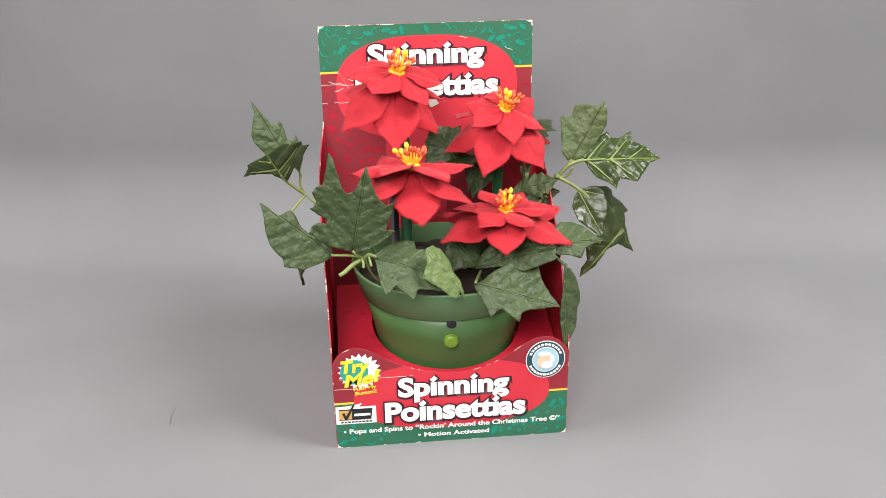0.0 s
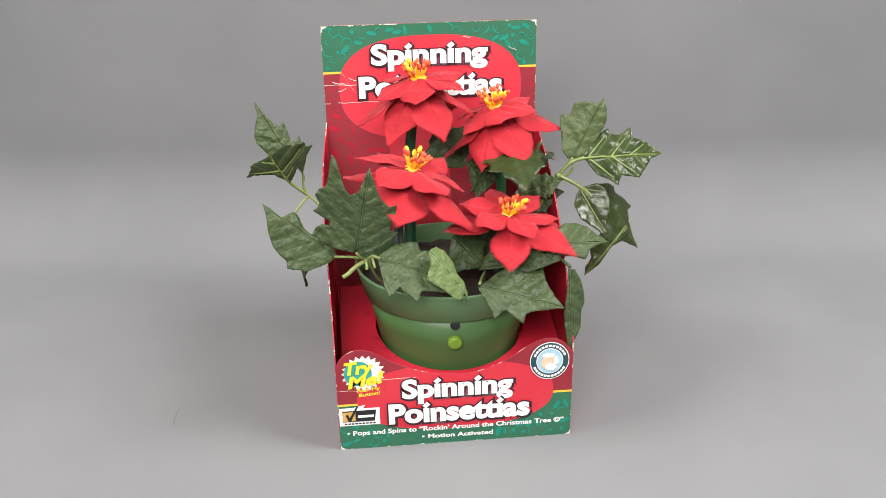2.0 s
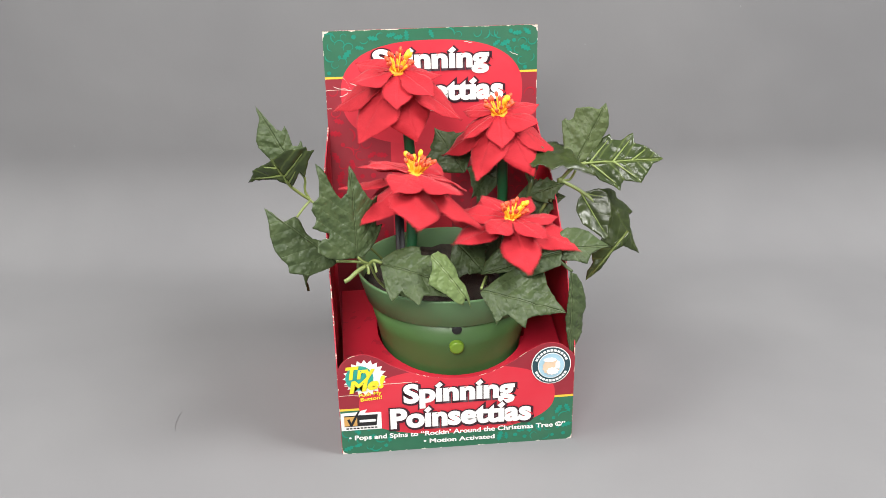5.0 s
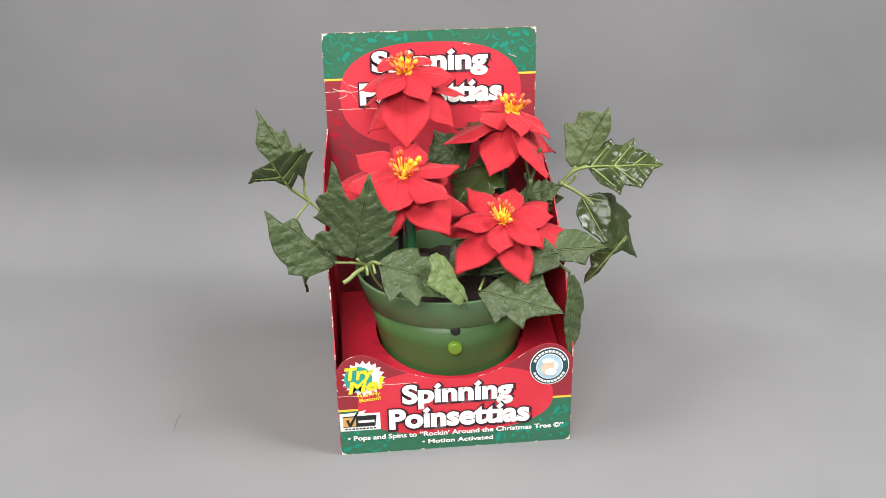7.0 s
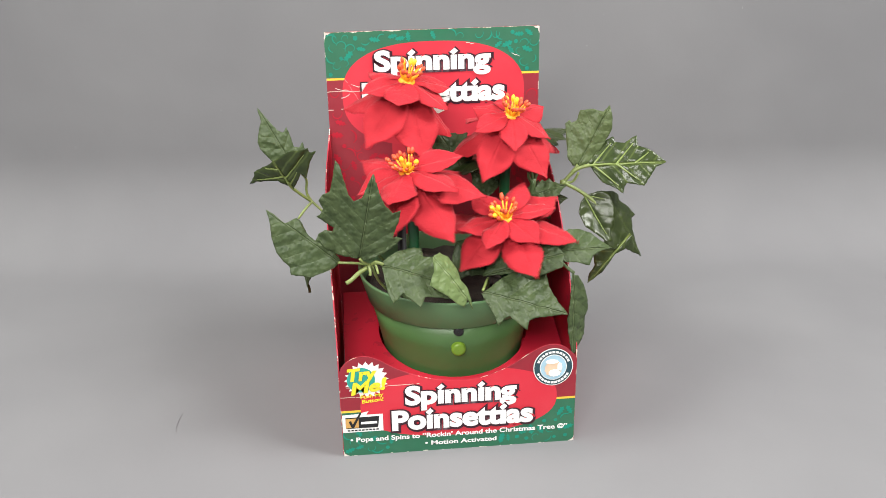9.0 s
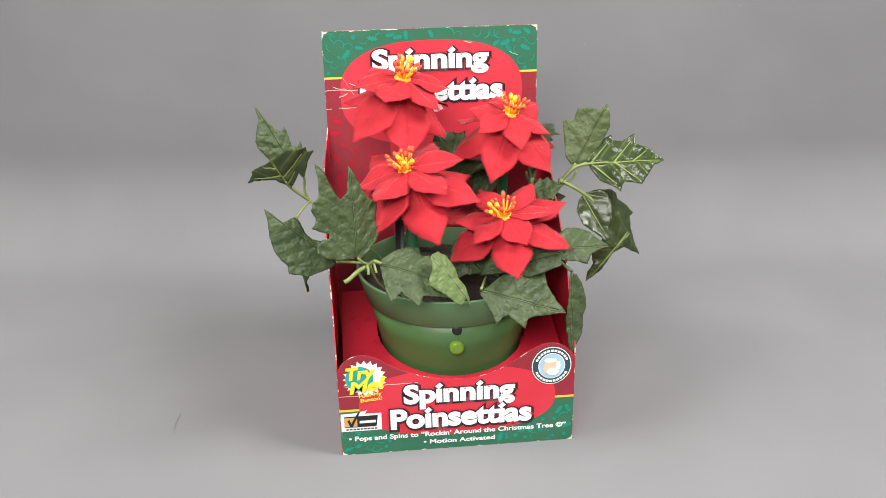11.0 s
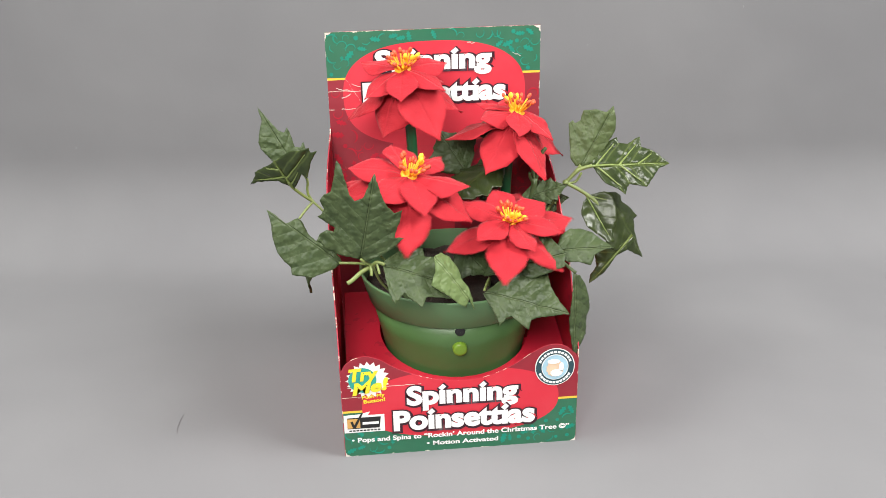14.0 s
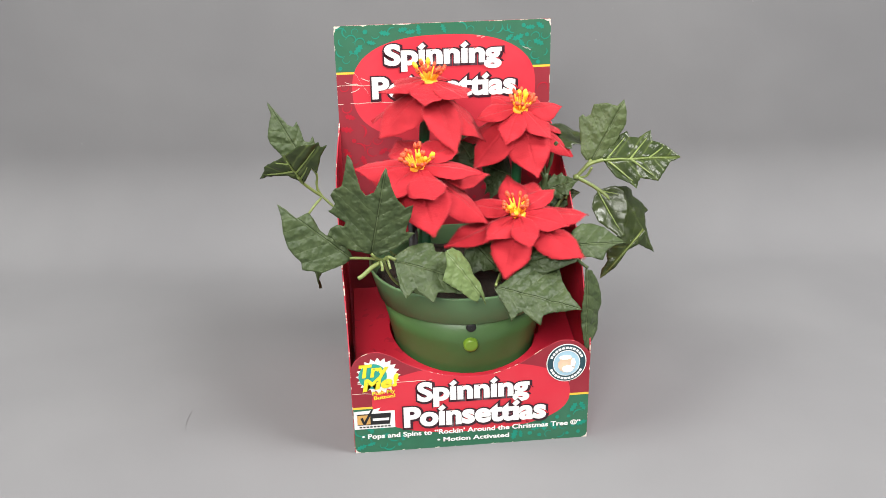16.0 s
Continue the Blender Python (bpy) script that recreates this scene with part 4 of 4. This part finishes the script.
def right_spray():
    """The shaking spray of three leaves on the other side, as one part."""
    bm = bmesh.new()
    n = Vector((0.096, 0.09, 0.1815))
    foot = Vector((0.05, 0.085, 0.112))
    rel = lambda p: Vector(p) - foot
    for pts, r in (([(0.05, 0.085, 0.112), (0.075, 0.088, 0.150), n], 0.0014), ([n, (0.101, 0.09, 0.187), (0.1079, 0.09, 0.1955)], 0.0014),
                   ([n, (0.106, 0.089, 0.192), (0.1165, 0.087, 0.1957)], 0.0015), ([n, (0.104, 0.09, 0.182), (0.108, 0.088, 0.190)], 0.001),
                   ([n, (0.108, 0.088, 0.175), (0.120, 0.083, 0.166), (0.1315, 0.078, 0.150)], 0.0015), ([n, (0.090, 0.088, 0.172), (0.087, 0.085, 0.166)], 0.0012)):
        tube(bm, smooth_line([rel(p) for p in pts], 4), r)
    bmesh.ops.create_icosphere(bm, subdivisions=1, radius=0.003, matrix=Matrix.Translation(n - foot))
    spray = part("leaf_spray", bm, M_STALK, plant, "pale green stalk with glossy leaves")
    spray.matrix_basis = Matrix.Translation(foot)
    shaped_leaf((0.1079, 0.0900, 0.1945), (0.1342, 0.0960, 0.2407), (-0.1, -0.9, 0.25),
        [(-0.08, -0.03), (-0.19, 0.03), (-0.32, 0.24), (-0.46, 0.47), (-0.43, 0.54), (-0.38, 0.52), (-0.33, 0.59), (-0.36, 0.74), (-0.2, 0.84), (-0.05, 0.87), (0.0, 1.0), (0.12, 0.85),
         (0.19, 0.7), (0.19, 0.56), (0.18, 0.36), (0.14, 0.15), (0.06, 0.03)],
        M_LEAF_OLIVE, spray, foot, arch=0.05, fold=0.1)
    shaped_leaf((0.1154, 0.0870, 0.1956), (0.1748, 0.0740, 0.1997), (0.0, -0.85, 0.5),
        [(-0.04, 0.0), (-0.18, 0.11), (-0.32, 0.23), (-0.38, 0.34), (-0.3, 0.36), (-0.28, 0.48), (-0.35, 0.58), (-0.37, 0.64), (-0.23, 0.65), (-0.17, 0.8), (-0.09, 0.9), (0.0, 1.0),
         (0.06, 0.86), (0.17, 0.79), (0.3, 0.7), (0.27, 0.57), (0.25, 0.48), (0.29, 0.45), (0.38, 0.43), (0.3, 0.32), (0.23, 0.17), (0.1, 0.07)],
        M_LEAF_GLOSS, spray, foot, veins=((-0.33, 0.34, 0.06), (-0.31, 0.62, 0.36), (0.32, 0.42, 0.06), (0.26, 0.68, 0.36), (-0.15, 0.80, 0.6)), arch=0.08, fold=0.1, raised=0.0010)
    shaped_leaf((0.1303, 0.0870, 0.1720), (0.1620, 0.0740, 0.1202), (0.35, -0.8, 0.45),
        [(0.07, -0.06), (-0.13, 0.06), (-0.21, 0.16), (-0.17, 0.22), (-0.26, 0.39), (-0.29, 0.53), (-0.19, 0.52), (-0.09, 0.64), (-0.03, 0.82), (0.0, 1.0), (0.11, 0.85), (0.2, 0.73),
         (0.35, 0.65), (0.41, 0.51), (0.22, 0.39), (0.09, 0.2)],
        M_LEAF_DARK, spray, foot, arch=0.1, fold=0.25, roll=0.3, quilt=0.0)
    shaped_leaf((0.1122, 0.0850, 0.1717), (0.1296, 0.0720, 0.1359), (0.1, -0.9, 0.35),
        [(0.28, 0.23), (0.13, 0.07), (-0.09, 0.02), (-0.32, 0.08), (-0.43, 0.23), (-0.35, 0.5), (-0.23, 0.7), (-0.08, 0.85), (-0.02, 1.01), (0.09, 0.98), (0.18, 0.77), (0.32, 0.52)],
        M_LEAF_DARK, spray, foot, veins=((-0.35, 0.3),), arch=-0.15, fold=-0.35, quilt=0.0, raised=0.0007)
    shaped_leaf((0.1475, 0.0720, 0.1408), (0.1130, 0.0660, 0.1015), (0.2, -0.85, 0.45),
        [(0.26, 0.55), (0.22, 0.44), (0.06, 0.29), (0.02, 0.14), (0.03, 0.0), (-0.08, 0.01), (-0.1, 0.21), (-0.03, 0.39), (-0.06, 0.7), (0.0, 1.0), (0.08, 0.87), (0.1, 0.71)],
        M_LEAF_GLOSS, spray, foot, arch=0.08, fold=0.3, raised=0.0009)
    return spray


SPRAY = right_spray()


def build_lint():
    """A fine fibre lying on the paper."""
    bm = tube(bmesh.new(), smooth_line([(-0.2230, 0.076, 0.0002), (-0.2245, 0.066, 0.0005), (-0.2250, 0.056, 0.0002), (-0.2240, 0.049, 0.0003)], 5), 0.00011, 5)
    for f in bm.faces:
        f.smooth = True
    tagged(new("lint_fibre", mesh_from(bm, "lint_fibre", [M_LINT])), "thin dark lint fibre lying on grey paper", "lint")


build_lint()

# ---- spinning flowers ----
def build_flower(seed, height, shift, lean, azimuth, petal_turn, big, small, droop, bud_turn, shift_az=None, extra=(), angles=None, ratio=0.52):
    """A flower whose bent stem spins about its own foot. height: of the head; shift: how far it sits off the axis;
    lean: its tilt, towards azimuth (degrees)."""
    rnd = random.Random(seed)
    a = math.radians(azimuth)
    sa = a if shift_az is None else math.radians(shift_az)
    off = Vector((math.cos(sa), math.sin(sa), 0)) * shift
    head = Matrix.Translation(off + Vector((0, 0, height))) @ Matrix.Rotation(radians(lean), 4, Vector((-math.sin(a), math.cos(a), 0)))
    bm = bmesh.new()
    tube(bm, smooth_line([(0, 0, 0), (0, 0, height * 0.5), tuple(off * 0.4 + Vector((0, 0, height * 0.8))), tuple(head @ Vector((0, 0, -0.004)))], 4), 0.0042, 12)
    flower = part("flower", bm, M_STEM, plant, "red cloth flower on a green stem")
    bm = bmesh.new()
    lathe(bm, [(0.0045, -0.006), (0.006, -0.002), (0.0065, 0.001), (0.004, 0.0025), (0.0003, 0.003)], (0, 0), 16)
    part("flower_centre", bm, M_YELLOW, flower, m=head)
    for layer, (count, length, width, tilt, z, turn) in enumerate(((6, big, big * ratio, droop, -0.002, petal_turn), (6, small, small * (ratio + 0.06), droop * 0.55 - 12, 0.001, petal_turn + 30))):
        for k in range(count):
            ang = turn + 360 / count * k + rnd.uniform(-7, 7)
            if angles and layer == 0:
                ang = angles[k]
            ln = length * rnd.uniform(0.92, 1.07)
            me = sheet_leaf(PETAL, ln, width * rnd.uniform(0.92, 1.12), arch=rnd.uniform(0.03, 0.20), fold=rnd.uniform(0.0, 0.3), wave=0.016, sweep=0.03,
                            thick=0.0004, seed=seed * 50 + layer * 10 + k, nv=10, curl=rnd.uniform(-0.2, 0.15), crinkle=0.0007, fray=0.03)
            m = head @ pose(0, 0, z + 0.0006 * (k % 2), 0, 0, ang - 90) @ pose(0, 0.003, 0, -tilt + rnd.uniform(-6, 6), rnd.uniform(-9, 9), 0)
            part("petal", me, M_PETAL, flower, m=m)
    for k in range(19):
        ang = math.radians(bud_turn + k * 137.5)
        near = 1 if k < 3 else 0
        if near:
            ang = math.radians(bud_turn + (k - 1) * 28)
        out = 0.30 + 0.85 * ((k * 0.37) % 1)
        ln = rnd.uniform(0.0085, 0.0145)
        d = Vector((math.cos(ang) * out, math.sin(ang) * out, 1)).normalized()
        bm = bmesh.new()
        p0 = Vector((math.cos(ang), math.sin(ang), 0)) * 0.002
        tube(bm, [p0, p0 + d * ln * 0.5 + Vector((0, 0, -0.0004)), p0 + d * ln], [0.0010, 0.0008, 0.0006], 6)
        n0 = len(bm.faces)
        r = 0.0018 if near else rnd.uniform(0.0012, 0.0018)
        made = bmesh.ops.create_icosphere(bm, subdivisions=2, radius=r, matrix=Matrix.Translation(p0 + d * (ln + r * 0.8)) @ d.to_track_quat("Z", "Y").to_matrix().to_4x4() @ Matrix.Diagonal((1, 1, rnd.uniform(1.4, 1.9), 1)))
        for v in made["verts"]:
            v.co += Vector((rnd.uniform(-1, 1), rnd.uniform(-1, 1), rnd.uniform(-1, 1))) * r * 0.12
            for f in v.link_faces:
                f.material_index = 1
        part("stamen", bm, [M_YELLOW, M_BUD_Y if near else M_BUD_R], flower, m=head)
    for az, z, ln, w, rise in extra:
        e = math.radians(az)
        c = Vector((math.cos(e), math.sin(e), 0))
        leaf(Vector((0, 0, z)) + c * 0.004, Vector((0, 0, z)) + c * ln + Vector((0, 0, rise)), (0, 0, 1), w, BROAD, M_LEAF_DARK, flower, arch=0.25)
    return flower


FOOT = 0.108
FLOWERS = [
    # foot x, foot y, spin period (backwards if below 0), flower, whether its leaves catch, bob height, bob time
    (-0.0235, 0.135, 1.43, build_flower(1, 0.2700 - FOOT, 0.0088, 9, 326, 272, 0.057, 0.036, 38, 60, 228, ratio=0.60), 0, 0.006, 1.2),
    (0.0505, 0.117, -1.47, build_flower(2, 0.2395 - FOOT, 0.007, 13, 300, 245, 0.053, 0.033, 33, 90, None, ((45, 0.106, 0.076, 0.050, 0.006), (165, 0.092, 0.064, 0.048, -0.006)), ratio=0.60), 1, 0.0, 0),
    (-0.0280, 0.056, 1.10, build_flower(3, 0.2105 - FOOT, 0.005, 15, 80, 270, 0.059, 0.041, 20, 155, 0, (), (270, 328, 40, 108, 166, 210), 0.57), 0, 0.0, 0),
    (0.0440, 0.057, 1.10, build_flower(4, 0.1730 - FOOT, 0.003, 8, 90, 265, 0.055, 0.038, 10, 60, 20), 0, 0.0, 0),
]
AXIS_TILT = (11, 7, 5, 12)

TURNS = (2.42, 6.17, 9.98, 13.43)


def spun(t):
    """Seconds of forward spin up to t: the motor turns back at each of TURNS."""
    total, last, sign = 0.0, 0.0, 1
    for r in (*TURNS, 99.0):
        total += sign * (min(t, r) - last)
        if t <= r:
            break
        last, sign = r, -sign
    return total


def caught(t):
    """The spin of the flower whose leaves catch on the twigs: it lags where they touch."""
    u = spun(t)
    if t > 3.5 and t < 6.17:
        u = spun(3.5) - 0.1 * min(t - 3.5, 0.6) - max(0.0, t - 4.1) * (spun(3.5) - 0.06 - spun(6.17) - 0.39) / 2.07
    if u < -0.7:
        return u + 0.39
    return -0.1 + 0.35 * (u + 0.1) if u < -0.1 else u


def motions():
    """Everything that moves: the four flowers spin to and fro, the spray shakes, the broad leaf is brushed aside."""
    times = [round(0.1 * k, 3) for k in range(161)]
    brisk = lambda t, first: spun(t) + (0.05 * max(0.0, t - TURNS[-1]) if first else 0.0)
    for (x, y, period, flower, lag, bob, high), tilt in zip(FLOWERS, AXIS_TILT):
        walk(flower, [(t, pose(x, y, FOOT + bob * math.cos(2 * math.pi * (brisk(t, bob) - high) / period), tilt, 0, 0) @ pose(0, 0, 0, 0, 0, 360 * (caught(t) if lag else brisk(t, bob)) / period)) for t in times])
    base = SPRAY.matrix_basis.copy()
    shake = ((0, 0), (1.4, 0), (1.6, -1), (2, -2), (3, -2), (3.5, -1.5), (4.2, -1.3), (5.2, -1.8), (6.3, -2.4), (6.6, -2.6), (6.95, 0), (8, -0.2), (9, -1), (10.2, -1.1), (11.5, -1.2),
             (12.3, -2.2), (13.5, -2.4), (13.9, -0.2), (15, 0), (15.6, 0.3), (16, -0.5))
    walk(SPRAY, [(t, base @ pose(0, 0, 0, 0, a, 0)) for t, a in shake])
    brushed = ((0, 0), (2.45, 0), (2.65, 1), (3.4, 0.85), (4.2, 1), (6.1, 1), (6.35, 0.2), (6.6, 0), (7.5, 0.15), (8, 0), (9.9, 0), (10.2, 1), (12, 1), (13.1, 1), (13.4, 0.3), (13.6, 0), (16, 0))
    walk(BROAD_LEAF, [(t, BROAD_M @ Matrix.Rotation(radians(42 * k), 4, Vector((-0.4, 1.07, 0))) @ pose(0, 0, 0, -6 * k, 0, 3 * k)) for t, k in brushed])


motions()
